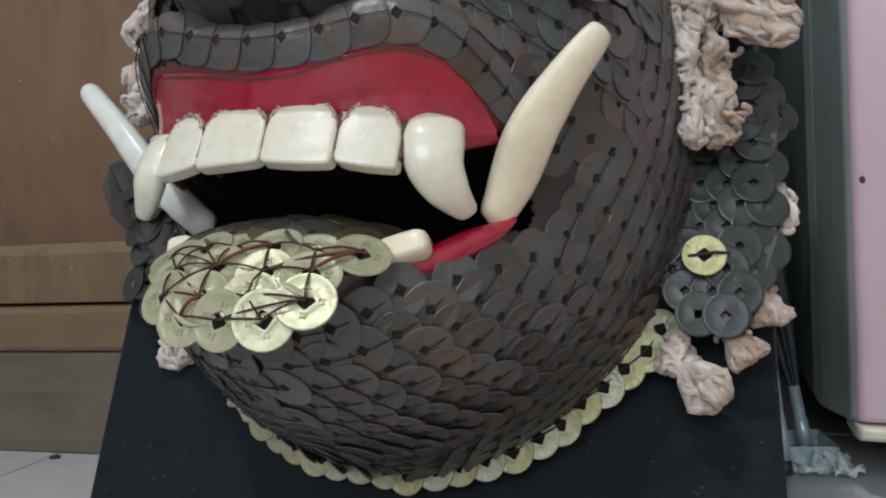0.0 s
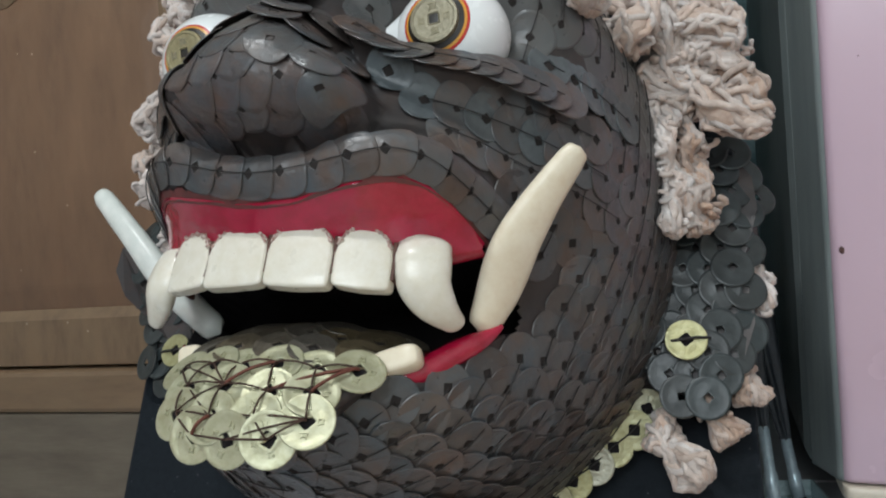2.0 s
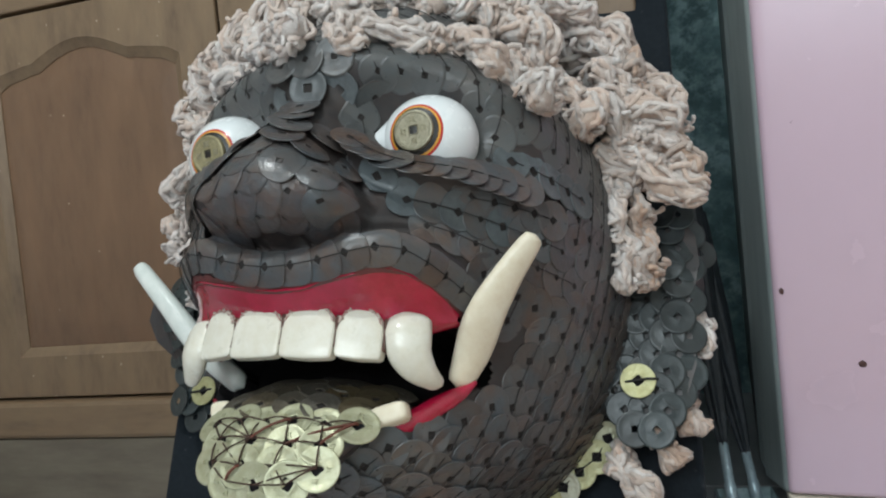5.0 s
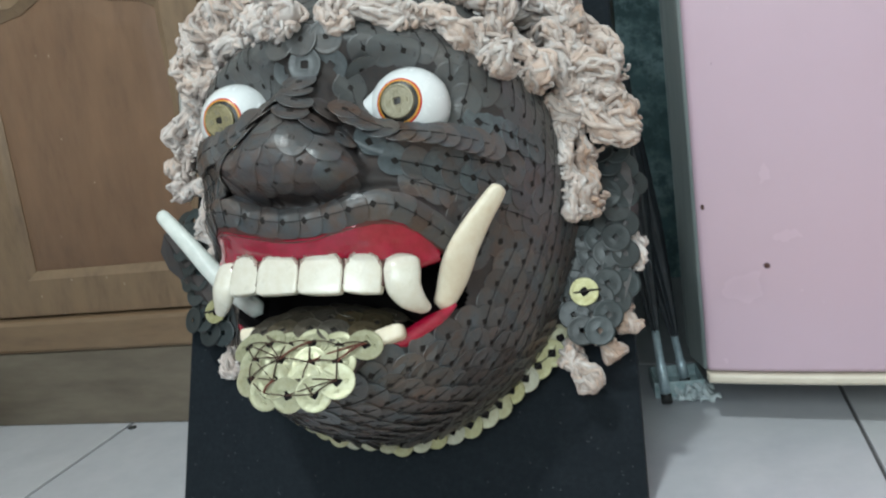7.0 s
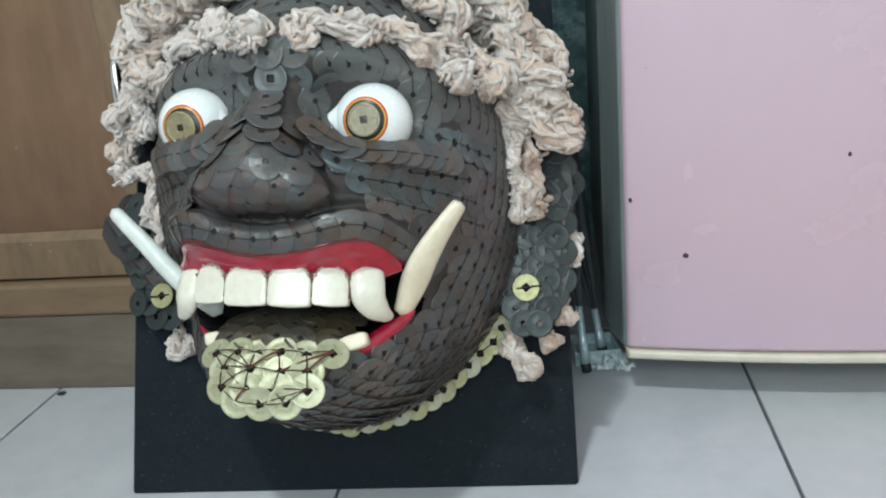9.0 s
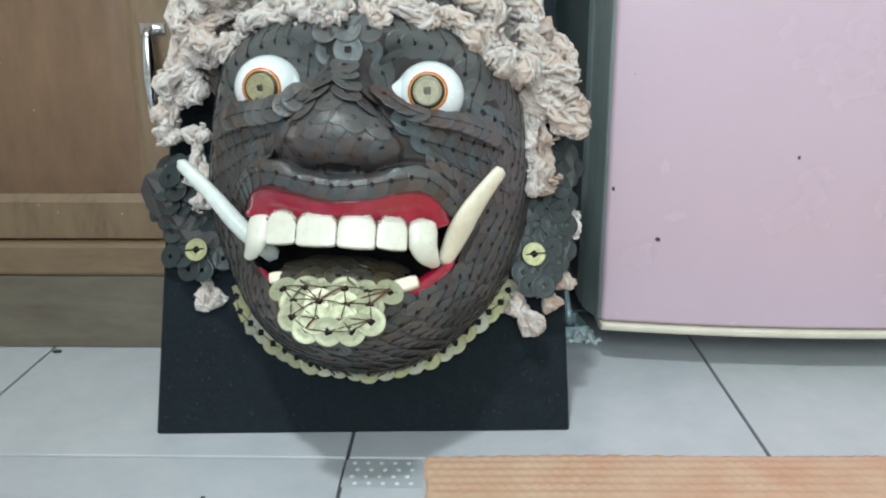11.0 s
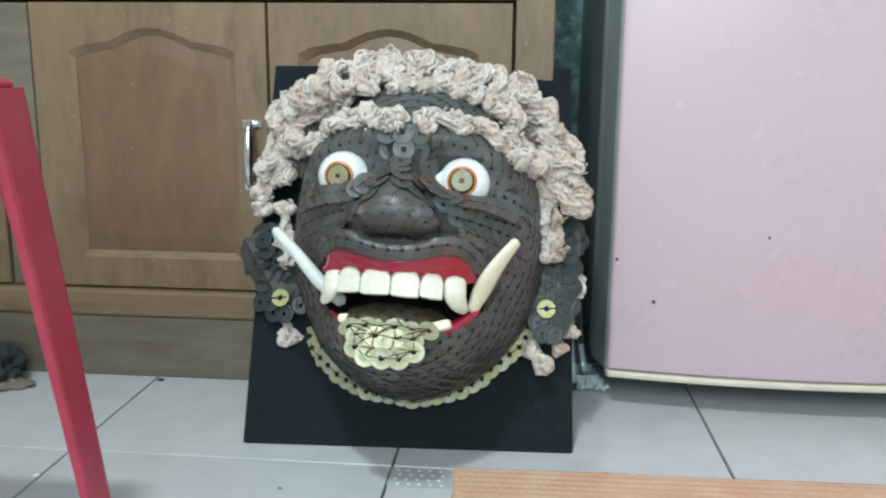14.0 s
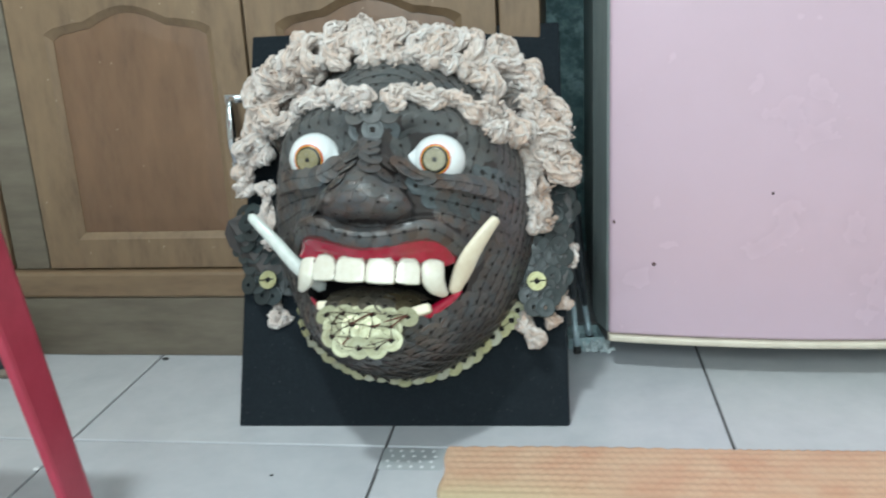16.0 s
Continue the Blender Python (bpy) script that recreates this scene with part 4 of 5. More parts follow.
def tooth(a0, a1, b0, b1, seed):
    ac, ah, bc, bh = (a0 + a1) / 2, (a1 - a0) / 2, (b0 + b1) / 2, (b1 - b0) / 2

    def f(x, y, z):
        # y: up, x: across, z: outwards
        a = ac + ah * x * (1 - 0.10 * max(0, y) ** 2)
        b = bc + bh * y - 0.0065 * abs(x) ** 3 * max(0.0, y) - 0.0012 * (1 - x * x) * (y < 0) + 0.0004 * noise.noise(Vector((a * 200, y * 3, seed)))
        w = tooth_w(ac) + (tooth_w(a) - tooth_w(ac)) * 0.9 + 0.0040 + 0.0042 * z * (1 - 0.10 * y * y - 0.10 * x * x) + 0.0006 * noise.noise(Vector((a * 150, b * 150, seed)))
        return (a, b, w)
    ob = finish("tooth", super_blob("tooth", f, 0.15, 0.14, 48, 26), M_TOOTH, mask, m=TURNED)
    arc = []
    for i in range(73):
        x = -1 + i / 36
        a = ac + ah * 0.93 * x
        arc.append((a, b1 - 0.0010 - 0.0085 * abs(x) ** 3 + 0.0006 * noise.noise(Vector((a * 900, 0, seed))), tooth_w(a) + 0.0075 + 0.0005 * noise.noise(Vector((a * 700, 5, seed)))))
    finish("gum_edge", tubes_mesh("gum_edge", [arc], [[0.0006 + 0.0022 * max(0.0, noise.noise(Vector((p[0] * 1400, 1, seed)))) for p in arc]], 6), M_CRUST, ob, "flaking whitish paint along the gum")
    return ob


for k, (a0, a1, b0, b1) in enumerate([(-0.0596, -0.0341, 0.1480, 0.1752), (-0.0335, -0.0014, 0.1462, 0.1742), (-0.0008, 0.0285, 0.1458, 0.1745), (0.0291, 0.0522, 0.1472, 0.1742)]):
    tooth(a0, a1, b0, b1, k)
for a in (-0.0338, -0.0011, 0.0288, 0.0525, -0.0599):
    bm = bmesh.new()
    box(bm, a - 0.0010, a + 0.0010, 0.1520, 0.1690, tooth_w(a) - 0.012, tooth_w(a) + 0.0066)
    part("tooth_joint", bm, M_GAP, mask, "brown joint between the teeth", TURNED)


def horn(name, path, half_w, half_t, mat, label, wide, n=34, flat=1.0):
    """A tapered curved tooth: oval section swept along a path; wide: the direction of the wider axis."""
    p = spline(path, n)
    tan = np.gradient(p, axis=0)
    tan /= np.linalg.norm(tan, axis=1)[:, None]
    hw = np.interp(np.linspace(0, 1, n), np.linspace(0, 1, len(half_w)), half_w)
    ht = np.interp(np.linspace(0, 1, n), np.linspace(0, 1, len(half_t)), half_t)
    ker = np.hanning(9) / np.hanning(9).sum()
    hw, ht = (np.convolve(np.pad(h, 4, mode="edge"), ker, mode="valid") for h in (hw, ht))
    rows = []
    for i in range(n):
        s = np.array(wide, float)
        s = s - tan[i] * (s @ tan[i])
        s /= np.linalg.norm(s)
        u = np.cross(tan[i], s)
        k = min(1.0, math.sqrt(max(0.0, 1 - max(0.0, (i - (n - 3.4)) / 2.4) ** 2)) + 0.02) * min(1.0, math.sqrt(max(0.0, 1 - max(0.0, (2 - i) / 2.0) ** 2)) + 0.02)
        wob = 1 + 0.015 * noise.noise(Vector((i * 0.4, hw[0] * 900, 2)))
        rows.append([tuple(p[i] + k * wob * (hw[i] * math.copysign(abs(math.cos(t)) ** flat, math.cos(t)) * s + ht[i] * math.sin(t) * u)) for t in np.linspace(0, 2 * np.pi, 20, endpoint=False)])
    return finish(name, grid_mesh(name, rows, closed_u=True), mat, mask, label, TURNED)


right_fang = horn("fang", [(0.0622, 0.1735, 0.2025), (0.0630, 0.1640, 0.2060), (0.0645, 0.1530, 0.2040), (0.0690, 0.1450, 0.1960), (0.0745, 0.1410, 0.1830)], [0.0112, 0.0125, 0.0117, 0.0086, 0.0042], [0.0055, 0.0068, 0.0066, 0.0052, 0.0030], M_TOOTH, "ivory fang curving outwards", (1, 0.1, -0.4), flat=0.75)
horn("fang", [(-0.0665, 0.1715, 0.2000), (-0.0670, 0.164, 0.2020), (-0.0685, 0.1530, 0.2030), (-0.0725, 0.1445, 0.1970), (-0.0785, 0.1390, 0.1895)], [0.0104, 0.0116, 0.0106, 0.0072, 0.0034], [0.0055, 0.0068, 0.0066, 0.0050, 0.0030], M_TOOTH, "ivory fang curving outwards", (1, -0.1, 0.5))
arc = [(0.0622 + 0.0112 * x, 0.1722 - 0.0075 * abs(x) ** 3 + 0.0005 * noise.noise(Vector((x * 9, 0, 9))), 0.2083 - 0.0046 * x - 0.0012 * x * x) for x in np.linspace(-1, 1, 73)]
finish("gum_edge", tubes_mesh("gum_edge", [arc], [[0.0006 + 0.0022 * max(0.0, noise.noise(Vector((p[0] * 1400, 1, 9)))) for p in arc]], 6), M_CRUST, right_fang, "flaking whitish paint along the gum")
horn("tusk", [(0.0785, 0.1440, 0.1670), (0.0864, 0.1620, 0.1710), (0.0956, 0.1800, 0.1815), (0.1070, 0.1982, 0.1870), (0.1188, 0.2148, 0.1905), (0.1243, 0.2217, 0.1920)], [0.0070, 0.0100, 0.0120, 0.0116, 0.0098, 0.0080, 0.0066, 0.0050], [0.0040, 0.0054, 0.0058, 0.0054, 0.0048, 0.0044, 0.0042], M_TUSK, "long cream tusk with a blunt tip", (0.62, -0.27, -0.90))
horn("tusk", [(-0.0600, 0.1440, 0.1620), (-0.0900, 0.1665, 0.1710), (-0.1165, 0.1930, 0.1790), (-0.1480, 0.2210, 0.1785)], [0.0072, 0.0078, 0.0078, 0.0070, 0.0062, 0.0054], [0.0050, 0.0062, 0.0064, 0.0058, 0.0054, 0.0050], M_TUSKW, "long whitish tusk with a blunt tip", (1, 0.8, 0.3))
for sgn in (1, -1):
    path = [(sgn * (a - 0.001), b + 0.0015, 0.1905 - 3.38 * a * a) for a, b in (LOWER_LIP[:5] + [(0.0885, 0.1470)] if sgn > 0 else LOWER_LIP[:4])]
    finish("lower_lip", tubes_mesh("lower_lip", [spline(path, 36)], [np.interp(np.linspace(0, 1, 36), [0, 0.3, 0.7, 1], [0.0058, 0.0068, 0.0050, 0.0015] if sgn > 0 else [0.0050, 0.0054, 0.0036, 0.0012])], 14), M_GUM, mask, "red painted lower lip at the mouth corner", TURNED)
for a, b, w, ha, hb, hw, rz in ((-0.0530, 0.1240, 0.1890, 0.0060, 0.0050, 0.0050, 10), (0.0510, 0.1235, 0.1900, 0.0110, 0.0056, 0.0060, 18)):
    me = super_blob("lower_tooth", lambda x, y, z: (ha * x, hb * y, hw * z), 0.5, 0.5, 20, 12)
    finish("lower_tooth", me, M_TUSK, mask, "short cream lower tooth stub", TURNED @ pose(a, b, w, 0, 0, rz))


# tongue
TONGUE = spline([(0.1500, 0.110), (0.1480, 0.148), (0.1425, 0.172), (0.1320, 0.192), (0.1190, 0.2055), (0.1030, 0.2160), (0.0870, 0.2215), (0.0760, 0.2205)], 60)


def tongue_half(k):
    return 0.0445 * min(1.0, max(0.1, (1.10 - k) / 0.50)) ** 0.5


def tongue_point(k, x, lift=0.0):
    i = min(58, max(0, int(k * 59)))
    f = k * 59 - i
    b, w = TONGUE[i] * (1 - f) + TONGUE[i + 1] * f
    tb, tw = (TONGUE[i + 1] - TONGUE[i]) / np.linalg.norm(TONGUE[i + 1] - TONGUE[i])
    n = Vector((x * 7.0, tw, -tb)).normalized()
    sag = -3.5 * x * x
    p = Vector((-0.002 + x, b, w)) + Vector((0, n.y, n.z)) * sag
    return p + n * lift, n, Vector((0, tb, tw)).normalized()


def build_tongue():
    top = [[tuple(tongue_point(k, x * tongue_half(k))[0]) for x in np.linspace(-1, 1, 21)] for k in np.linspace(0, 1, 40)]
    low = [[tuple(tongue_point(k, x * tongue_half(k), -0.009)[0]) for x in np.linspace(1, -1, 21)] for k in np.linspace(0, 1, 40)]
    rows = [a + b for a, b in zip(top, low)]
    me = grid_mesh("tongue", rows, closed_u=True)
    t = finish("tongue", me, M_FACE, mask, "coin-covered tongue hanging out", TURNED)
    holes, r2 = [], random.Random(3)
    ks = [0.05, 0.14, 0.23, 0.32, 0.41, 0.515, 0.62, 0.725, 0.83, 0.930]
    for j, k in enumerate(ks):
        half = tongue_half(k) - 0.0035
        n = max(3, int(round(2 * half / 0.0172)) + 1 - (j % 2))
        line = []
        for i in range(n):
            x = -half + (2 * half) * (i + 0.25 * (j % 2)) / (n - 1 + 0.5 * (j % 2)) + r2.uniform(-0.0016, 0.0016)
            kk = k - 0.030 * abs(x / 0.0435) ** 2 + r2.uniform(-0.012, 0.012)
            p, nn, tt = tongue_point(kk, x, 0.0010 + 0.0008 * (i % 2) + 0.0003 * (j % 2))
            # upper rows: dull coins with the mouth's shade put into their colour
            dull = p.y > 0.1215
            ob = new("coin", ME_DULLSHADE if dull else ME_TONGUE)
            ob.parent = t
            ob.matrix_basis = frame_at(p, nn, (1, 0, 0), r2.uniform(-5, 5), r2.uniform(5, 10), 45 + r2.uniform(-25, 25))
            line.append((p + nn * 0.0012, nn))
        holes.append((k, line))
    paths, straps = [], []

    def tie(a, b):
        """A cord out of one hole, over the coins and into the next hole."""
        (p, n), (q, m) = a, b
        return spline([p, p.lerp(q, 0.12) + n * 0.0016, p.lerp(q, 0.5) + (n + m) * 0.0014, p.lerp(q, 0.88) + m * 0.0016, q], 14)

    for j, (k, line) in enumerate(holes):
        if line[len(line) // 2][0].y > 0.124:
            continue
        paths += [tie(a, b) for a, b in zip(line, line[1:])]
        if j + 1 < len(holes):
            for a in line:
                for b in sorted(holes[j + 1][1], key=lambda v: (v[0] - a[0]).length)[:1 + (r2.random() < 0.4)]:
                    (straps if r2.random() < 0.28 else paths).append(tie(a, b))
    finish("thread", tubes_mesh("thread", paths, [0.00045] * len(paths), 5), M_BTHREAD, t, "dark brown thread between the brass coins")
    for line in straps:
        finish("strap", tubes_mesh("strap", [line], [0.00075], 7), M_RTHREAD, t, "rust-red cord tying the brass coins")


build_tongue()


# eyes
EYE_R, EYE_X, EYE_Y = 0.0250, 1.12, 1.07


def eye_height(x, y):
    return math.sqrt(max(0.0, EYE_R ** 2 - (x / EYE_X) ** 2 - (y / EYE_Y) ** 2))


def cap_band(name, lift, r0, r1, n=40, m=5):
    """A painted ring that follows the eyeball."""
    rows = []
    for j in range(m + 1):
        r = r0 + (r1 - r0) * j / m
        rows.append([(r * math.cos(t), r * math.sin(t), eye_height(r * math.cos(t), r * math.sin(t)) + lift) for t in np.linspace(0, 2 * np.pi, n, endpoint=False)])
    me = grid_mesh(name, rows, closed_u=True)
    me.flip_normals()
    return me


ME_EYECOIN = coin_mesh("pupil_coin", 0.0116, 0.0022, 0.0030, M_OLDBRASS, 32)
for k in (0, 1):
    e, ir = Vector(EYES[k]), Vector(IRIS[k])
    bm = bmesh.new()
    bmesh.ops.create_uvsphere(bm, u_segments=48, v_segments=28, radius=EYE_R)
    for v in bm.verts:
        v.co.x *= EYE_X
        v.co.y *= EYE_Y
    z = (ir - e).normalized()
    x = (Vector((1, 0, 0)) - z * z.x).normalized()
    rot = Matrix((x, z.cross(x), z)).transposed().to_4x4()
    eye = part("eye", bm, M_EYE, mask, "bulging white glass-like eye", TURNED @ Matrix.Translation(e) @ rot, True)
    finish("iris_ring", cap_band("iris_ring", 0.0002, 0.0147, 0.0159), M_EYERED, eye, "red painted ring")
    finish("iris_ring", cap_band("iris_ring", 0.00025, 0.0136, 0.0148), M_EYEYEL, eye, "orange painted ring")
    finish("iris_ring", cap_band("iris_ring", 0.0003, 0.0, 0.0137), M_EYEBLK, eye, "black painted ring")
    c = finish("pupil_coin", ME_EYECOIN, None, eye, "old brass coin with square hole", pose(0, 0, EYE_R - 0.0022, 0, 0, 8), smooth=False)
    bm = bmesh.new()
    for q in range(4):
        mm = pose(0, 0, 0.0024, 0, 0, 90 * q)
        for x0, x1, y0, y1 in ((-0.0020, 0.0020, 0.0046, 0.0050), (-0.0016, 0.0016, 0.0058, 0.0062), (-0.0021, 0.0021, 0.0071, 0.0075), (-0.0012, -0.0008, 0.0046, 0.0074), (0.0008, 0.0012, 0.0046, 0.0068)):
            n0 = len(bm.verts)
            box(bm, x0, x1, y0, y1, 0, 0.0005)
            bm.verts.ensure_lookup_table()
            for v in bm.verts[n0:]:
                v.co = mm @ v.co
    tagged(part("raised_marks", bm, M_OLDBRASS, c, "worn raised marks round the hole"), "worn raised marks round the hole", kind="stuff")


for (ex, ey, ez), d, n in ((EYES[1], -1, 0.0330), (EYES[0], 1, 0.0285)):
    horn("eye_corner", [(ex + d * 0.008, ey + 0.001, ez + 0.010), (ex + d * 0.020, ey - 0.0005, ez + 0.0100), (ex + d * n, ey - 0.0015, ez + 0.0095)], [0.020, 0.0125, 0.0020], [0.0075, 0.0060, 0.0020], M_EYE, "white inner corner of the eye", (0, 1, 0))


# ears with coins
def inside(poly, x, y):
    hit = False
    for (x0, y0), (x1, y1) in zip(poly, poly[1:] + poly[:1]):
        if (y0 > y) != (y1 > y) and x < (x1 - x0) * (y - y0) / (y1 - y0) + x0:
            hit = not hit
    return hit


EAR = [(0.128, 0.300), (0.166, 0.305), (0.190, 0.302), (0.203, 0.285), (0.206, 0.262), (0.201, 0.240), (0.196, 0.225), (0.200, 0.205), (0.203, 0.184), (0.196, 0.162), (0.182, 0.147), (0.165, 0.143), (0.148, 0.150), (0.136, 0.175), (0.124, 0.230)]


EAR_SMALL = [(-0.136, 0.240), (-0.165, 0.247), (-0.203, 0.247), (-0.220, 0.238), (-0.2255, 0.221), (-0.220, 0.204), (-0.204, 0.192), (-0.197, 0.182), (-0.1965, 0.166), (-0.188, 0.151), (-0.170, 0.143), (-0.152, 0.145), (-0.136, 0.158), (-0.128, 0.200)]


def ear(sgn, poly, w0, gold, tilt=0.0):
    def w_at(y):
        return w0 + tilt * max(0.0, min(1.0, (y - 0.185) / 0.04))
    mx, my = sum(x for x, y in poly) / len(poly), sum(y for x, y in poly) / len(poly)
    inner = [(mx + (x - mx) * 0.84, my + (y - my) * 0.88) for x, y in poly]
    bm = bmesh.new()
    lo = [bm.verts.new((x, y, 0.004)) for x, y in inner]
    hi = [bm.verts.new((x, y, w_at(y) - 0.006)) for x, y in inner]
    n = len(lo)
    bm.faces.new(hi)
    bm.faces.new(lo[::-1])
    for i in range(n):
        bm.faces.new((lo[i], lo[(i + 1) % n], hi[(i + 1) % n], hi[i]))
    bmesh.ops.recalc_face_normals(bm, faces=bm.faces)
    e = part("ear", bm, M_FACE, mask, "ear of green-black overlapping coins", BEHIND)
    r3 = random.Random(11 + sgn)
    cx = sgn * 0.165
    mid = sum(y for x, y in poly) / len(poly)
    y = min(y for x, y in poly) + 0.003
    j = 0
    while y < 0.31:
        x = -0.07 + (j % 2) * 0.0066
        while x < 0.07:
            px, py = cx + x, y
            if inside(poly, px, py) and inside(poly, px + sgn * 0.002, py):
                out = Vector((px - (cx - sgn * 0.03), (py - mid) * 0.35, 0))
                nrm = Vector((out.x * 6, out.y * 6, 1.0)).normalized()
                p = Vector((px, py, w_at(py) - 0.004 + r3.uniform(0, 0.003) - 40 * max(0, out.length - 0.05) ** 2))
                ob = new("coin", ME_EARCOIN)
                ob.parent = e
                ob.matrix_basis = frame_at(p, nrm, (0, 1, 0), r3.uniform(-7, 3), r3.uniform(-6, 6), r3.uniform(0, 60))
            x += 0.0132
        y += 0.0122
        j += 1
    g = new("coin", ME_BRASS)
    g.parent = e
    g["label"] = "bright brass coin tied on with thread"
    g.matrix_basis = frame_at(Vector(gold), (sgn * 0.1, 0, 1), (1, 0, 0), 0, 0, 40)
    gx, gy, gz = gold
    finish("thread", tubes_mesh("thread", [[(gx - 0.0125, gy - 0.0012, gz - 0.001), (gx - 0.006, gy - 0.001, gz + 0.0022), (gx, gy, gz + 0.0018), (gx + 0.006, gy + 0.001, gz + 0.0022), (gx + 0.0125, gy + 0.0016, gz - 0.001)]], [0.0008], 5), M_THREAD, e, "dark thread over the brass coin")


ear(1, EAR, 0.056, (0.1635, 0.175, 0.0605))
ear(-1, EAR_SMALL, 0.054, (-0.1612, 0.1645, 0.0590), 0.026)


# brass coins round the jaw
JAW = [(-0.131, 0.1290), (-0.1275, 0.1190), (-0.1225, 0.1090), (-0.1142, 0.1010), (-0.098, 0.0880), (-0.075, 0.0730), (-0.046, 0.0632), (-0.018, 0.0612), (0.004, 0.0582), (0.025, 0.0615), (0.046, 0.0675), (0.065, 0.0748), (0.0775, 0.0822), (0.0894, 0.0917), (0.1001, 0.1030), (0.111, 0.1126), (0.1216, 0.1229), (0.1314, 0.1341), (0.1381, 0.1461), (0.141, 0.154)]


def jaw_ring():
    r4 = random.Random(5)
    pts = [Vector((a, b, 0.036 - 0.006 * max(0.0, min(1.0, -a / 0.08)))) for a, b in spline(JAW, 240)]
    walked, want = 0.0, 0.004
    holes = []
    for p, q in zip(pts, pts[1:]):
        seg = (q - p).length
        while walked + seg >= want:
            c = p.lerp(q, (want - walked) / seg) + Vector((r4.uniform(-0.0008, 0.0008), r4.uniform(-0.0008, 0.0008), 0))
            want += 0.0148 * r4.uniform(0.95, 1.05)
            rad = Vector((c.x, c.y - CENTRE, 0)).normalized()
            n = (Vector((0, 0, 1)) * 0.97 + rad * 0.22).normalized()
            ob = new("jaw_coin", ME_BRASS)
            ob.parent = mask
            ob.matrix_basis = TURNED @ frame_at(c, n, q - p, 5 + r4.uniform(-2, 2), r4.uniform(-4, 4), r4.uniform(-10, 10) + 45)
            holes.append(c + Vector((0, 0, 0.0016)))
        walked += seg
    finish("jaw_thread", tubes_mesh("jaw_thread", [spline(holes, 4 * len(holes))], [0.0005], 5), M_THREAD, mask, "dark thread along the brass coins", TURNED)


jaw_ring()


# woollen hair
def yarn_paths(path, radius, seed, plies=2, yarns=14, curl=0.35):
    """Soft yarns wound round plies that twist about a lumpy, wavering line."""
    r5 = random.Random(seed)
    length = sum(math.dist(a, b) for a, b in zip(path, path[1:]))
    n = max(12, int(length / 0.0019))
    p = spline(path, n)
    s = np.linspace(0, length, n)
    ph = [r5.uniform(0, 6.28) for _ in range(8)]
    lam = radius * (3.6 + 1.2 * r5.random())
    grit = np.interp(s, np.linspace(0, length, max(4, int(length / (radius * 0.8)))), [r5.uniform(-0.32, 0.32) for _ in range(max(4, int(length / (radius * 0.8))))])
    p = p + curl * radius * np.stack([np.sin(s / lam * 6.28 + ph[0]), np.sin(s / lam * 5.1 + ph[1]), 0.7 * np.sin(s / lam * 4.3 + ph[2])], 1)
    tan = np.gradient(p, axis=0)
    tan /= np.linalg.norm(tan, axis=1)[:, None]
    ref = np.array([0.2, 0.1, 1.0])
    u = np.cross(tan, ref)
    u /= np.linalg.norm(u, axis=1)[:, None] + 1e-9
    v = np.cross(tan, u)
    lump = 1 + 0.30 * np.sin(s / (radius * 1.9) * 3.14 + ph[3]) + 0.17 * np.sin(s / (radius * 1.1) * 3.14 + ph[4]) + 0.10 * np.sin(s / (radius * 0.47) * 3.14 + ph[7]) + grit
    taper = np.minimum(1, 0.55 + np.minimum(s, length - s) / (radius * 1.2))
    out = []
    for k in range(plies):
        a0 = 2 * np.pi * k / plies + ph[5]
        ang = a0 + s / (radius * 8.5) * 6.28
        off = 0.50 * radius * lump * taper
        c = p + (off * np.cos(ang))[:, None] * u + (off * np.sin(ang))[:, None] * v
        pr = 0.50 * radius * lump * taper
        for y in range(yarns):
            b = 2 * np.pi * y / yarns - s / (radius * 6.5) * 6.28 + ph[6] + 0.55 * np.sin(s * 260 + y * 1.9 + ph[2]) + 0.25 * np.sin(s * 610 + y * 4.1)
            rr = pr * (0.90 + 0.10 * math.sin(y * 2.3) + 0.20 * np.sin(s * 390 + y * 2.7) + 0.10 * np.sin(s * 830 + y * 5.3))
            out.append((c + (rr * np.cos(b))[:, None] * u + (rr * np.sin(b))[:, None] * v, 0.0015 + 0.0009 * r5.random()))
        out.append((c, pr * 0.90))
    for _ in range(int(length / 0.0045)):        # loops and cut ends that stand out
        i = r5.randrange(n)
        b = r5.uniform(0, 6.28)
        side = math.cos(b) * u[i] + math.sin(b) * v[i]
        turn = math.cos(b + 1.2) * u[i] + math.sin(b + 1.2) * v[i]
        r0 = radius * lump[i] * taper[i] * 0.80
        h = r5.uniform(0.0015, 0.0045)
        k = r5.uniform(-1, 1)
        out.append((np.array([p[i] + side * r0 * 0.7, p[i] + side * (r0 + h) + tan[i] * 0.002 * k, p[i] + side * (r0 + h * 0.9) + turn * 0.003 + tan[i] * 0.004 * k, p[i] + side * (r0 * 0.9 + h * 0.3) + turn * 0.0065 + tan[i] * 0.003 * k]), 0.0012 + 0.0006 * r5.random()))
    return out


def lock(name, path, radius, mat, label, seed, curl=0.35, yarns=14):
    ys = yarn_paths(path, radius, seed, curl=curl, yarns=yarns)
    return tagged(finish(name, tubes_mesh(name, [y[0] if len(y[0]) > 4 else spline(y[0], 8) for y in ys], [y[1] for y in ys], 6), mat, mask, label, TURNED if "brow" in name else BEHIND), label, kind="stuff")


def over(points, lift):
    return [tuple(on_face(a, b, lift)) for a, b in points]


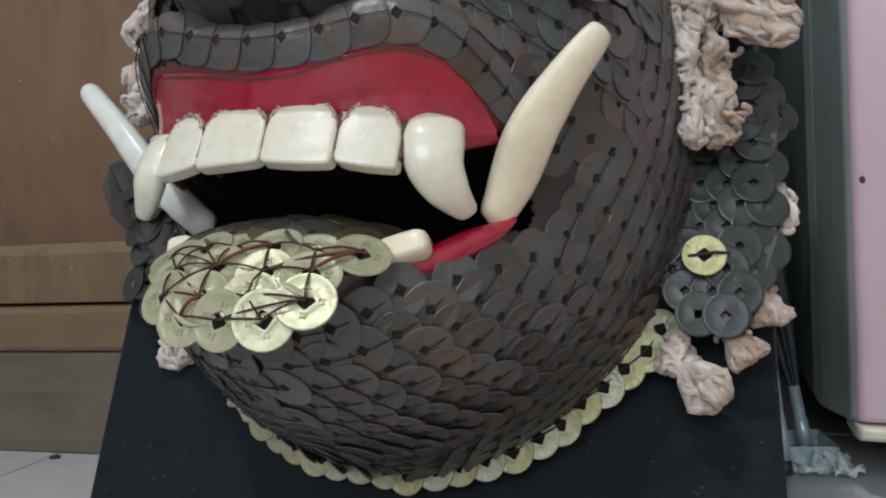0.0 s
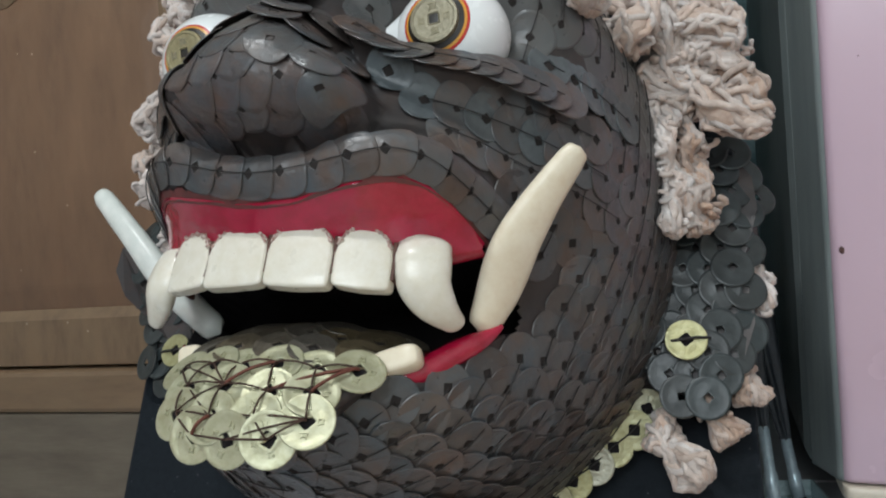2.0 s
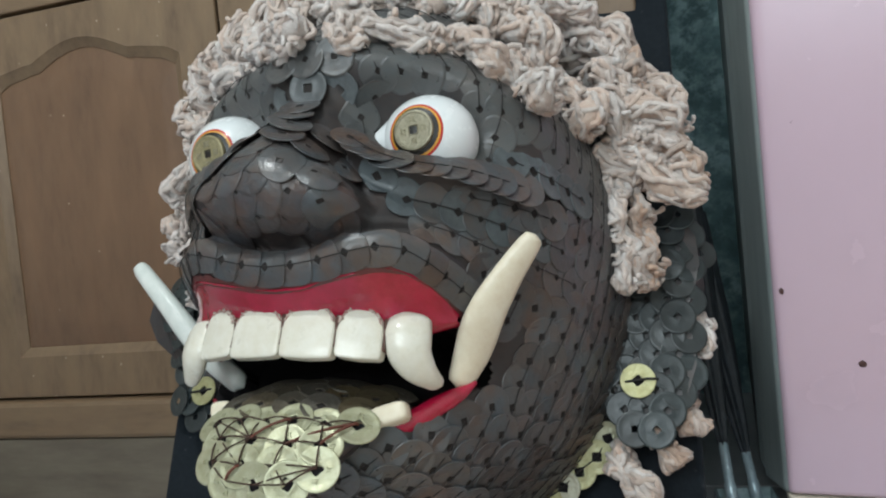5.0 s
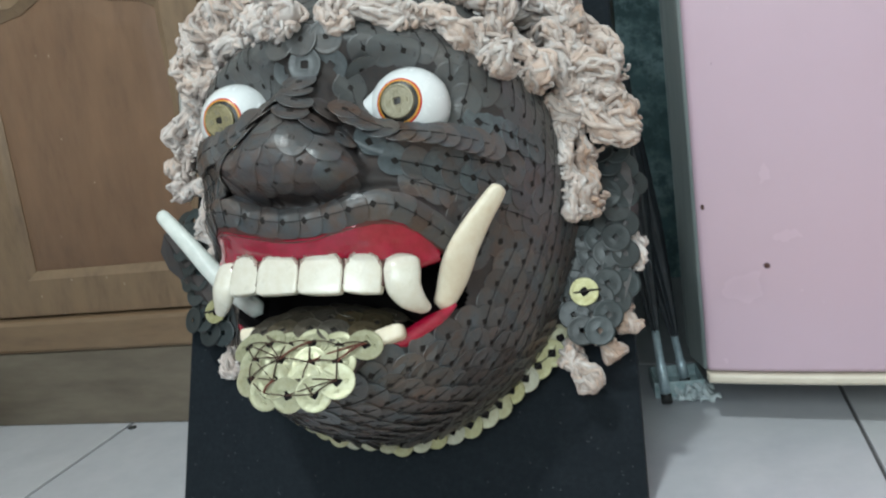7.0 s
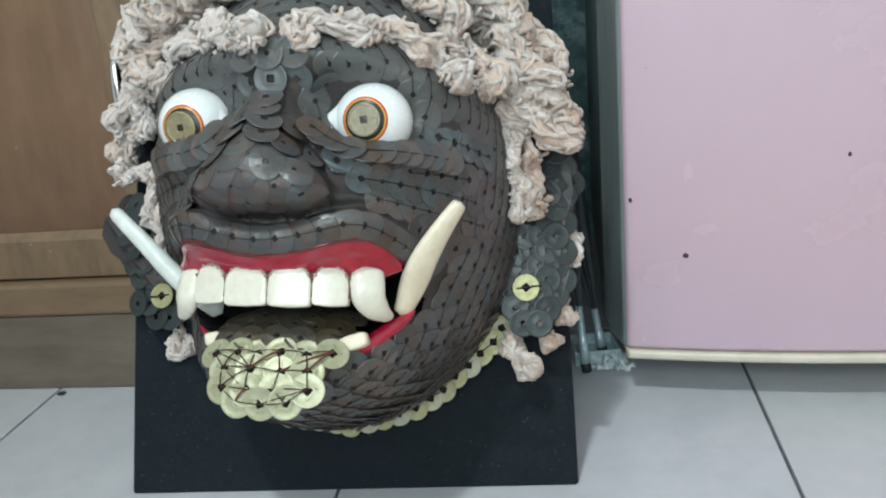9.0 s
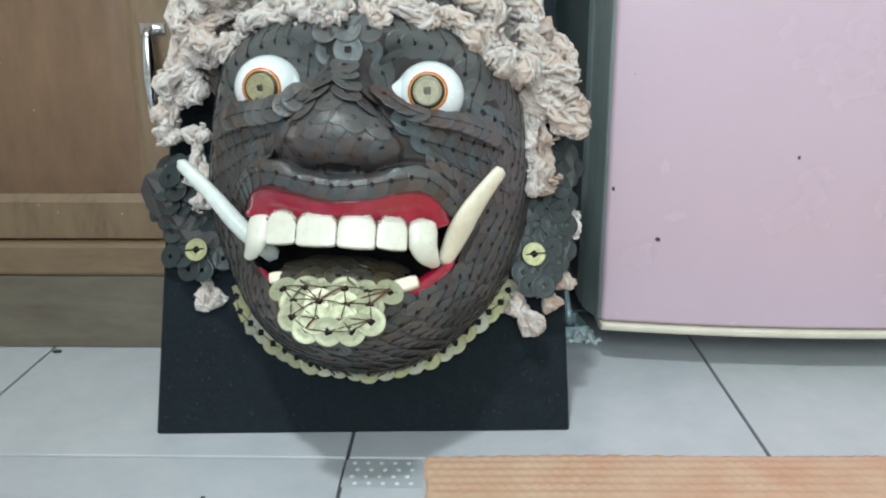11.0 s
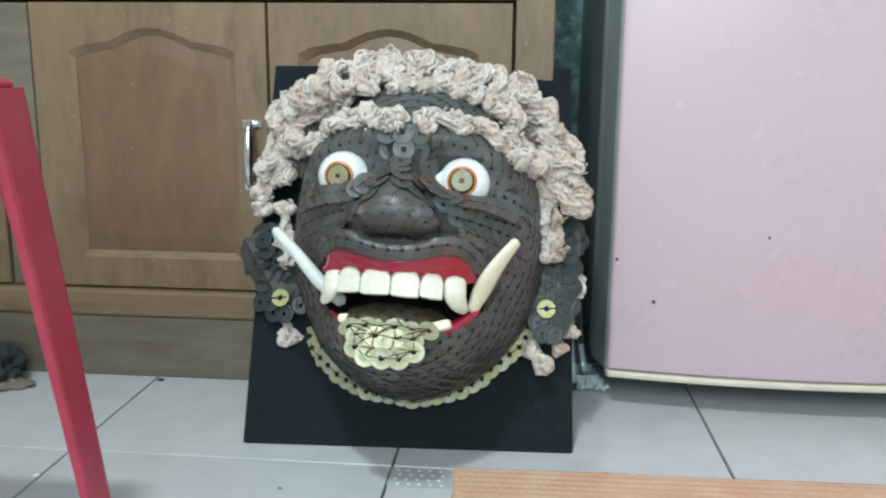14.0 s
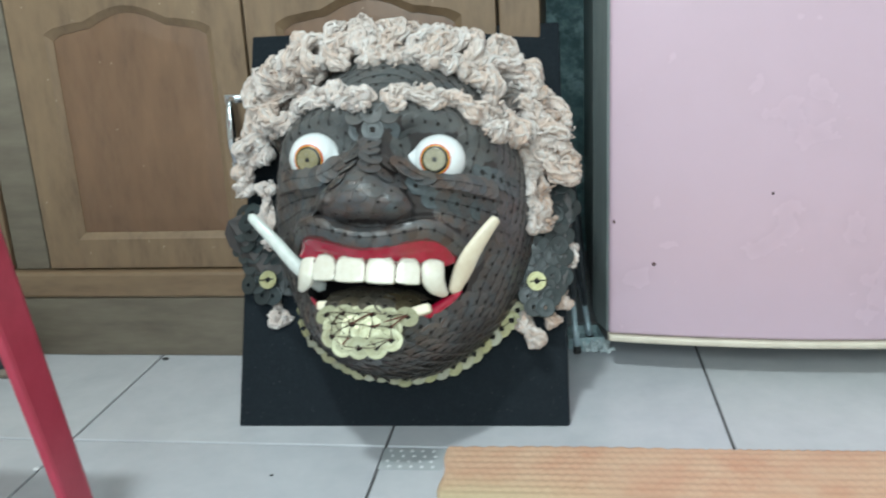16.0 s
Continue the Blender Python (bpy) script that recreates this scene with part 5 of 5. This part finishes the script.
lock("eyebrow", over([(0.012, 0.320), (0.022, 0.329), (0.040, 0.336), (0.060, 0.338), (0.080, 0.334), (0.098, 0.324), (0.109, 0.312), (0.116, 0.303)], 0.006), 0.0122, M_YARN, "twisted cream wool eyebrow", 1, 0.2)
lock("eyebrow", over([(-0.012, 0.318), (-0.022, 0.327), (-0.045, 0.333), (-0.075, 0.337), (-0.100, 0.334), (-0.120, 0.325)], 0.006), 0.0128, M_YARNW, "twisted whitish wool eyebrow", 2, 0.2)
lock("side_lock", [(-0.122, 0.334, 0.168), (-0.150, 0.340, 0.135), (-0.172, 0.330, 0.110), (-0.190, 0.310, 0.090), (-0.196, 0.288, 0.082)], 0.0135, M_YARN, "cream wool lock beside the brow", 3)
lock("side_lock", [(-0.160, 0.312, 0.115), (-0.182, 0.296, 0.092), (-0.196, 0.276, 0.080), (-0.186, 0.258, 0.078)], 0.0125, M_YARNW, "whitish wool lock above the ear", 4)
lock("sideburn", [(-0.158, 0.278, 0.095), (-0.160, 0.252, 0.090), (-0.155, 0.225, 0.086), (-0.152, 0.200, 0.082)], 0.0090, M_YARNW, "whitish wool sideburn", 5, 0.15)
lock("sideburn", [(0.146, 0.316, 0.100), (0.151, 0.288, 0.094), (0.155, 0.258, 0.088), (0.157, 0.226, 0.086)], 0.0088, M_YARNW, "cream wool sideburn", 6, 0.15)
lock("sideburn", [(0.158, 0.312, 0.090), (0.166, 0.285, 0.082), (0.170, 0.258, 0.078), (0.172, 0.229, 0.078)], 0.0085, M_YARNT, "tan wool sideburn", 7, 0.15)


def crown():
    r6 = random.Random(21)
    mats = (M_YARN, M_YARNW, M_YARN, M_YARNW, M_YARN)
    arc = spline([(-0.160, 0.362, 0.105), (-0.138, 0.388, 0.120), (-0.108, 0.404, 0.135), (-0.070, 0.409, 0.150), (-0.030, 0.410, 0.158), (0.010, 0.410, 0.157), (0.048, 0.408, 0.150), (0.082, 0.402, 0.138), (0.112, 0.390, 0.125)], 17)
    for i, (a, b, w) in enumerate(arc):
        k = i / 16
        lean = (k - 0.5) * 0.030
        j = r6.uniform(-0.005, 0.005)
        t = 0.028 + r6.uniform(-0.004, 0.007)
        path = [(a - lean * 0.5, b - 0.024 + j, face_w(a - lean * 0.5, min(0.42, b - 0.024)) + 0.008), (a + r6.uniform(-0.006, 0.006), b - 0.004, w + 0.022 + r6.uniform(-0.003, 0.004)),
                (a + lean * 0.6 + r6.uniform(-0.007, 0.007), b + t * 0.7, w + 0.012), (a + lean + r6.uniform(-0.008, 0.008), b + t, w - 0.012), (a + lean, b + t * 0.55, w - 0.034)]
        lock("hair_curl", path, 0.0112 + r6.uniform(-0.001, 0.0015), mats[i % 5], "curled cream wool lock on the crown", 100 + i, 0.42)
    # back layer on the crown
    for i in range(13):
        k = i / 12
        a = -0.14 + 0.27 * k
        b = 0.420 - 2.2 * (a - 0.0) ** 2 * 0.9
        lock("hair_curl", [(a - 0.012, b - 0.01, 0.070), (a - 0.004, b + 0.012, 0.094 + 0.01 * r6.random()), (a + 0.010, b + 0.016, 0.100), (a + 0.016, b - 0.004, 0.080)], 0.0125, M_YARNT if i % 3 == 2 else M_YARN, "cream wool curl behind the crown", 140 + i, 0.4)
    # falling along the temple: an inner and an outer run
    lock("temple_lock", [(0.094, 0.397, 0.150), (0.110, 0.375, 0.150), (0.122, 0.352, 0.145), (0.134, 0.330, 0.135), (0.140, 0.316, 0.125)], 0.0145, M_YARN, "thick cream wool lock over the temple", 160, 0.4, 12)
    lock("temple_lock", [(0.112, 0.420, 0.120), (0.134, 0.400, 0.112), (0.150, 0.378, 0.105), (0.160, 0.352, 0.098), (0.162, 0.330, 0.095)], 0.0150, M_YARNW, "thick cream wool lock at the temple", 161, 0.45, 12)
    lock("temple_lock", [(0.130, 0.425, 0.085), (0.155, 0.405, 0.080), (0.174, 0.378, 0.076), (0.184, 0.350, 0.074), (0.186, 0.326, 0.074)], 0.0155, M_YARN, "thick cream wool lock at the side", 162, 0.45, 12)
    lock("temple_lock", [(0.150, 0.322, 0.100), (0.168, 0.318, 0.092), (0.184, 0.312, 0.084), (0.202, 0.300, 0.074)], 0.0150, M_YARNT, "tan wool lock ending above the ear", 163, 0.3, 12)
    lock("temple_lock", [(0.172, 0.350, 0.090), (0.186, 0.338, 0.082), (0.196, 0.322, 0.074)], 0.0120, M_YARN, "short cream wool lock", 164, 0.4)
    lock("temple_lock", [(-0.160, 0.395, 0.090), (-0.174, 0.372, 0.088), (-0.182, 0.348, 0.085), (-0.190, 0.325, 0.080)], 0.0150, M_YARN, "thick cream wool lock at the side", 165, 0.45, 12)
    lock("temple_lock", [(-0.120, 0.395, 0.145), (-0.140, 0.376, 0.132), (-0.156, 0.358, 0.118), (-0.166, 0.340, 0.108)], 0.0135, M_YARN, "cream wool lock over the temple", 166, 0.4, 12)
    for i, p in enumerate([[(0.146, 0.142, 0.034), (0.152, 0.126, 0.042), (0.160, 0.114, 0.044), (0.170, 0.102, 0.042)], [(0.172, 0.150, 0.034), (0.178, 0.137, 0.042), (0.184, 0.128, 0.040)], [(0.188, 0.172, 0.030), (0.196, 0.160, 0.038), (0.194, 0.150, 0.036)], [(0.198, 0.226, 0.030), (0.203, 0.212, 0.036), (0.201, 0.198, 0.034)], [(-0.158, 0.136, 0.026), (-0.149, 0.124, 0.034), (-0.145, 0.114, 0.032)]]):
        lock("neck_lock", p, (0.0115, 0.0105, 0.0095, 0.0080, 0.0110)[i], (M_YARN, M_YARNT, M_YARNT, M_YARNW, M_YARNW)[i], "short wool lock below the ear", 180 + i, 0.25)


crown()
lock("brow_tip", over([(-0.014, 0.318), (-0.008, 0.3175), (-0.001, 0.3172)], 0.009), 0.0042, M_YARNW, "thin wool end of the brow", 190, 0.1, 7)
for i, (p, r, m) in enumerate([([(0.136, 0.372, 0.118), (0.152, 0.356, 0.112), (0.166, 0.342, 0.104), (0.182, 0.330, 0.094)], 0.0135, M_YARN), ([(0.140, 0.346, 0.116), (0.156, 0.332, 0.108), (0.172, 0.322, 0.100), (0.190, 0.316, 0.088)], 0.0130, M_YARNW),
                               ([(0.150, 0.326, 0.106), (0.168, 0.308, 0.098), (0.186, 0.304, 0.090), (0.202, 0.299, 0.080)], 0.0125, M_YARN), ([(0.150, 0.385, 0.104), (0.166, 0.370, 0.100), (0.178, 0.352, 0.094)], 0.0125, M_YARNT)]):
    lock("temple_lock", p, r, m, "lumpy cream wool lock beside the ear", 200 + i, 0.45)

# ---- red plastic stool ----
stool = tagged(empty("plastic_stool", Matrix.Translation((-0.468, -0.491, 0))), "glossy red moulded plastic stool", "stool")


def stool_parts():
    hx, hy, zt = 0.182, 0.182, 0.449

    def leg(sx, sy):
        rows = []
        for k in np.linspace(0, 1, 14):
            z = zt - 0.008 - k * (zt - 0.008)
            cx, cy = sx * (hx + 0.004 + 0.037 * k), sy * (hy + 0.004 + 0.037 * k)
            wx, wy = 0.0105 - 0.002 * k, 0.050 - 0.016 * k
            sec = []
            for dx, dy in ((0, 0), (0, -1), (-1, -1), (-1, 0)):
                sec.append((cx + sx * wx * dx, cy + sy * wy * dy, z))
            out = []
            for i in range(4):
                p, q = Vector(sec[i]), Vector(sec[(i + 1) % 4])
                out += [tuple(p.lerp(q, 0.10)), tuple(p.lerp(q, 0.5)), tuple(p.lerp(q, 0.90))]
            rows.append(out)
        me = grid_mesh("leg", rows, closed_u=True)
        n = len(rows[0])
        bm = bmesh.new()
        bm.from_mesh(me)
        bm.verts.ensure_lookup_table()
        bm.faces.new([bm.verts[i] for i in range(n)])
        bm.faces.new([bm.verts[len(bm.verts) - 1 - i] for i in range(n)])
        bmesh.ops.recalc_face_normals(bm, faces=bm.faces)
        part("leg", bm, M_RED, stool)

    def apron(rot):
        bm = bmesh.new()
        a, b = [], []
        n = 24
        for i in range(n + 1):
            c = -math.cos(math.pi * i / n)
            x = (hx - 0.012) * c
            e = (1 - abs(c)) / 2
            z = zt - 0.032 - 0.150 * math.exp(-e / 0.045)
            for y, l in ((hy + 0.037 * (zt - z) / zt, a), (hy - 0.006 + 0.037 * (zt - z) / zt, b)):
                l.append((bm.verts.new((x, hy - (0.002 if l is a else 0.008), zt - 0.006)), bm.verts.new((x, y, z))))
        for i in range(n):
            bm.faces.new((a[i][0], a[i + 1][0], a[i + 1][1], a[i][1]))
            bm.faces.new((b[i][0], b[i][1], b[i + 1][1], b[i + 1][0]))
            bm.faces.new((a[i][1], a[i + 1][1], b[i + 1][1], b[i][1]))
        bmesh.ops.recalc_face_normals(bm, faces=bm.faces)
        part("apron", bm, M_RED, stool, m=pose(0, 0, 0, 0, 0, rot))

    for sx in (1, -1):
        for sy in (1, -1):
            leg(sx, sy)
    for r in (0, 90, 180, 270):
        apron(r)
    bm = bmesh.new()
    box(bm, -hx, hx, -hy, hy, zt - 0.012, zt, 0.007, 3)
    part("seat", bm, M_RED, stool)


stool_parts()

# ---- orange mat ----
mat_ob = tagged(empty("floor_mat", pose(0.057, -0.054, 0, 0, 0, 1.2)), "orange ribbed plastic floor mat fading to yellow", "mat")


def mat_mesh():
    """Embossed sheet: staggered rows of small raised scales, and a wavy, scalloped edge."""
    nx, ny, lx, ly = 360, 190, 0.95, 0.46
    px, py = 0.0104, 0.0125
    x = np.linspace(0, lx, nx + 1)[None, :] * np.ones((ny + 1, 1))
    y = -np.linspace(0, ly, ny + 1)[:, None] * np.ones((1, nx + 1))
    row = np.round(y / py)
    dx = (x / px + 0.5 * (row % 2)) % 1.0 - 0.5
    dy = y / py - row
    z = 0.0026 + 0.0015 * np.exp(-(dx / 0.30) ** 2 - ((dy + 0.12) / 0.26) ** 2) * (1 + 0.25 * np.sin(x * 37) * np.sin(y * 23))
    z += 0.0022 * np.sin(x * 9 + 1) * np.sin(y * 11) ** 2
    y[0] += 0.0030 * np.abs(np.sin(x[0] / 0.0208 * np.pi)) + 0.0040 * np.sin(x[0] * 11)
    x[:, 0] += 0.0020 * np.sin(y[:, 0] * 90)
    for edge in (z[0], z[-1], z[:, 0], z[:, -1]):
        edge[:] = 0.0005
    verts = np.stack([x, y, np.maximum(z, 0.0005)], 2).reshape(-1, 3).tolist()
    faces = [(j * (nx + 1) + i, (j + 1) * (nx + 1) + i, (j + 1) * (nx + 1) + i + 1, j * (nx + 1) + i + 1) for j in range(ny) for i in range(nx)]
    me = bpy.data.meshes.new("sheet")
    me.from_pydata(verts, [], faces)
    return me


finish("sheet", mat_mesh(), M_MAT, mat_ob)
film = tagged(empty("plastic_film", pose(-0.016, -0.058, 0)), "scrap of grey film with white dots", "film")
box_part("sheet", (0, 0.072, -0.046, 0.0, 0.0004, 0.0009), M_FILM, film, bevel=0)
for i in range(5):
    for j in range(4):
        bm = bmesh.new()
        bmesh.ops.create_cone(bm, cap_ends=True, segments=10, radius1=0.0021, radius2=0.0021, depth=0.0006, matrix=Matrix.Translation((0.008 + 0.0125 * i + 0.004 * (j % 2), -0.006 - 0.0115 * j, 0.0012)))
        part("dot", bm, M_DOT, film)

# ---- things in the gap beside the fridge ----
def folded_umbrella(foot, top, chrome_len, girth, seed):
    """Tip down: rubber tip, slim chrome ferrule, and dark cloth wrapped in folds that widen upwards."""
    p0, p1 = Vector(foot), Vector(top)
    axis = p1 - p0
    d = axis.normalized()
    ob = tagged(empty("umbrella", Matrix.Translation(p0)), "dark folded umbrella standing on its pale steel tip", "umbrella")
    rot = d.to_track_quat("Z", "Y").to_matrix()
    rows = []
    for i in range(26):
        k = i / 25
        z = chrome_len * 0.93 + (axis.length - chrome_len * 0.93) * k
        r = 0.0030 + girth * min(1.0, k * 1.7) ** 0.7
        rows.append([tuple(rot @ Vector((r * (1 + 0.22 * math.cos(6 * t + 2.6 * k + seed)) * math.cos(t), r * (1 + 0.22 * math.cos(6 * t + 2.6 * k + seed)) * math.sin(t), z))) for t in np.linspace(0, 2 * np.pi, 36, endpoint=False)])
    finish("canopy", grid_mesh("canopy", rows, closed_u=True), M_ROD, ob, "dark wrapped umbrella cloth")
    finish("ferrule", tubes_mesh("ferrule", [[d * 0.010, d * chrome_len * 0.55, d * chrome_len * 0.56, d * chrome_len]], [[0.0050, 0.0050, 0.0042, 0.0042]], 14), M_STEEL, ob, "pale steel ferrule")
    finish("tip", tubes_mesh("tip", [[Vector((0, 0, 0.002)), d * 0.012]], [0.0054], 12), M_BLACK, ob)


folded_umbrella((0.2115, 0.220, 0.0), (0.184, 0.262, 0.33), 0.078, 0.0105, 0.4)
folded_umbrella((0.2315, 0.262, 0.0), (0.190, 0.300, 0.27), 0.058, 0.0100, 1.7)
wrapper = tagged(empty("plastic_wrapper", Matrix.Translation((0.238, 0.236, 0.0))), "crumpled cloudy plastic wrapper on the floor", "wrapper")
rows = []
for j in range(34):
    row = []
    for i in range(44):
        u, v = i / 43 - 0.5, j / 33 - 0.5
        q = Vector((u * 3.1, v * 3.1, 0.0))
        fold = abs(noise.noise(q * 1.3)) + 0.6 * abs(noise.noise(q * 2.9 + Vector((3, 1, 0)))) + 0.3 * abs(noise.noise(q * 6.1))
        row.append((0.040 * u + 0.010 * noise.noise(q * 1.7 + Vector((5, 5, 5))), 0.036 * v + 0.010 * noise.noise(q * 1.7 + Vector((9, 2, 7))), 0.0012 + 0.020 * fold * (1 - 2.4 * max(abs(u), abs(v)) ** 2)))
    rows.append(row)
me = grid_mesh("film", [[(x, y, max(0.0008, z)) for x, y, z in r] for r in rows])
finish("film", me, M_WRAP, wrapper, "thin crumpled clear film")
tray = tagged(empty("plastic_tray", pose(0.222, 0.262, 0, 0, 0, 8)), "small cloudy turquoise plastic tray", "tray")
bm = bmesh.new()
box(bm, -0.026, 0.026, -0.022, 0.03, 0.0, 0.004, 0.001)
for d in ((-0.026, -0.0235, -0.022, 0.03), (0.0235, 0.026, -0.022, 0.03), (-0.0235, 0.0235, -0.022, -0.0195), (-0.0235, 0.0235, 0.0275, 0.03)):
    box(bm, *d, 0.004, 0.017, 0.0008)
part("shell", bm, M_CLEAR, tray)

# ---- things by the plinth ----
rag = tagged(empty("floor_rag", Matrix.Translation((-0.655, 0.160, 0))), "crumpled dark blue rag on the floor", "rag")
bm = bmesh.new()
bmesh.ops.create_icosphere(bm, subdivisions=5, radius=1)
for v in bm.verts:
    n = 1 + 0.45 * noise.noise(v.co * 1.7) + 0.2 * noise.noise(v.co * 4.3)
    v.co = Vector((v.co.x * 0.062 * n, v.co.y * 0.036 * n, max(0.0, 0.022 + v.co.z * 0.036 * n)))
part("cloth", bm, M_RAG, rag, smooth=True)
sack = tagged(empty("sacking", Matrix.Translation((-0.655, 0.140, 0))), "flat brown sacking scrap on the floor", "sack")
bm = bmesh.new()
bmesh.ops.create_icosphere(bm, subdivisions=4, radius=1)
for v in bm.verts:
    n = 1 + 0.3 * noise.noise(v.co * 2.1)
    v.co = Vector((v.co.x * 0.075 * n, v.co.y * 0.024 * n, max(0.0, 0.004 + v.co.z * 0.009 * n)))
part("cloth", bm, M_SAND, sack, smooth=True)
packet = tagged(empty("green_packet", pose(-0.735, 0.165, 0, 0, 0, 14)), "crumpled green printed packet", "packet")
bm = bmesh.new()
bmesh.ops.create_icosphere(bm, subdivisions=4, radius=1)
for v in bm.verts:
    n = 1 + 0.25 * noise.noise(v.co * 3.3)
    v.co = Vector((max(-0.8, min(0.8, v.co.x)) * 0.07 * n, v.co.y * 0.02 * n, max(0.0, 0.028 + max(-0.8, min(0.8, v.co.z)) * 0.038 * n)))
part("wrapper", bm, M_GREEN, packet, smooth=True)

for x, y, r, m, words in ((-0.403, 0.192, 0.0045, M_BLACK, "small dark crumb by the plinth"), (-0.417, -0.122, 0.0032, M_DOT, "small white crumb on the tiles"), (-0.133, -0.122, 0.0018, M_BLACK, "tiny dark crumb on the tiles")):
    crumb = tagged(empty("crumb", Matrix.Translation((x, y, 0))), words, "crumb")
    bm = bmesh.new()
    bmesh.ops.create_icosphere(bm, subdivisions=2, radius=r)
    for v in bm.verts:
        v.co = Vector((v.co.x * 1.3, v.co.y, max(0.0, v.co.z * 0.35 + r * 0.2))) * (1 + 0.2 * noise.noise(v.co * 300))
    part("lump", bm, m, crumb, smooth=True)

# ---- lamp and window behind the camera ----
lamp = tagged(empty("ceiling_lamp", Matrix.Translation((-0.25, -1.15, H))), "white ceiling lamp with a short tube", "lamp")
box_part("housing", (-0.13, 0.13, -0.06, 0.06, -0.08, 0.0), M_CEIL, lamp, bevel=0.004)
box_part("tube", (-0.10, 0.10, -0.03, 0.03, -0.135, -0.082), M_LAMP, lamp, "glowing tube", 0.012)
win = tagged(empty("window_1", Matrix.Translation((0.0, Y0 - 0.06, 0.85))), "plain wooden window frame", "window", kind="structure")
for d in ((-0.75, -0.70, -0.03, 0.03, 0, 1.3), (0.70, 0.75, -0.03, 0.03, 0, 1.3), (-0.70, 0.70, -0.03, 0.03, 0, 0.05), (-0.70, 0.70, -0.03, 0.03, 1.25, 1.3), (-0.025, 0.025, -0.03, 0.03, 0.05, 1.25)):
    box_part("window_frame", d, M_WOOD, win)

# ---- floor tiles ----
ME_TILE = bpy.data.meshes.new("tile")
bm = box(bmesh.new(), -(TILE - JOINT) / 2, (TILE - JOINT) / 2, -(TILE - JOINT) / 2, (TILE - JOINT) / 2, -0.0035, 0.0, 0.0)
bmesh.ops.bevel(bm, geom=[e for e in bm.edges if all(v.co.z > -0.001 for v in e.verts)], offset=0.0012, segments=2, profile=0.5, affect="EDGES")
bm.to_mesh(ME_TILE)
bm.free()
ME_TILE.materials.append(M_TILE)
i0, i1 = math.floor((X0 - TX) / TILE), math.ceil((X1 - TX) / TILE)
j0, j1 = math.floor((Y0 - TY) / TILE), math.ceil((Y1 - TY) / TILE)
for i in range(i0, i1):
    for j in range(j0, j1):
        x0, x1, y0, y1 = TX + i * TILE, TX + (i + 1) * TILE, TY + j * TILE, TY + (j + 1) * TILE
        if x0 >= X0 and x1 <= X1 and y0 >= Y0 and y1 <= Y1:
            ob = new("tile", ME_TILE)
        else:       # cut tiles along the walls
            cut = (max(x0, X0) + JOINT / 2 - (x0 + x1) / 2, min(x1, X1) - JOINT / 2 - (x0 + x1) / 2, max(y0, Y0) + JOINT / 2 - (y0 + y1) / 2, min(y1, Y1) - JOINT / 2 - (y0 + y1) / 2)
            if cut[1] - cut[0] < 0.01 or cut[3] - cut[2] < 0.01:
                continue
            me = bpy.data.meshes.new("tile")
            bm = box(bmesh.new(), *cut, -0.0035, 0.0, 0.0)
            bm.to_mesh(me)
            bm.free()
            me.materials.append(M_TILE)
            ob = new("tile", me)
        ob.parent = floor
        ob.matrix_basis = Matrix.Translation(((x0 + x1) / 2, (y0 + y1) / 2, 0))
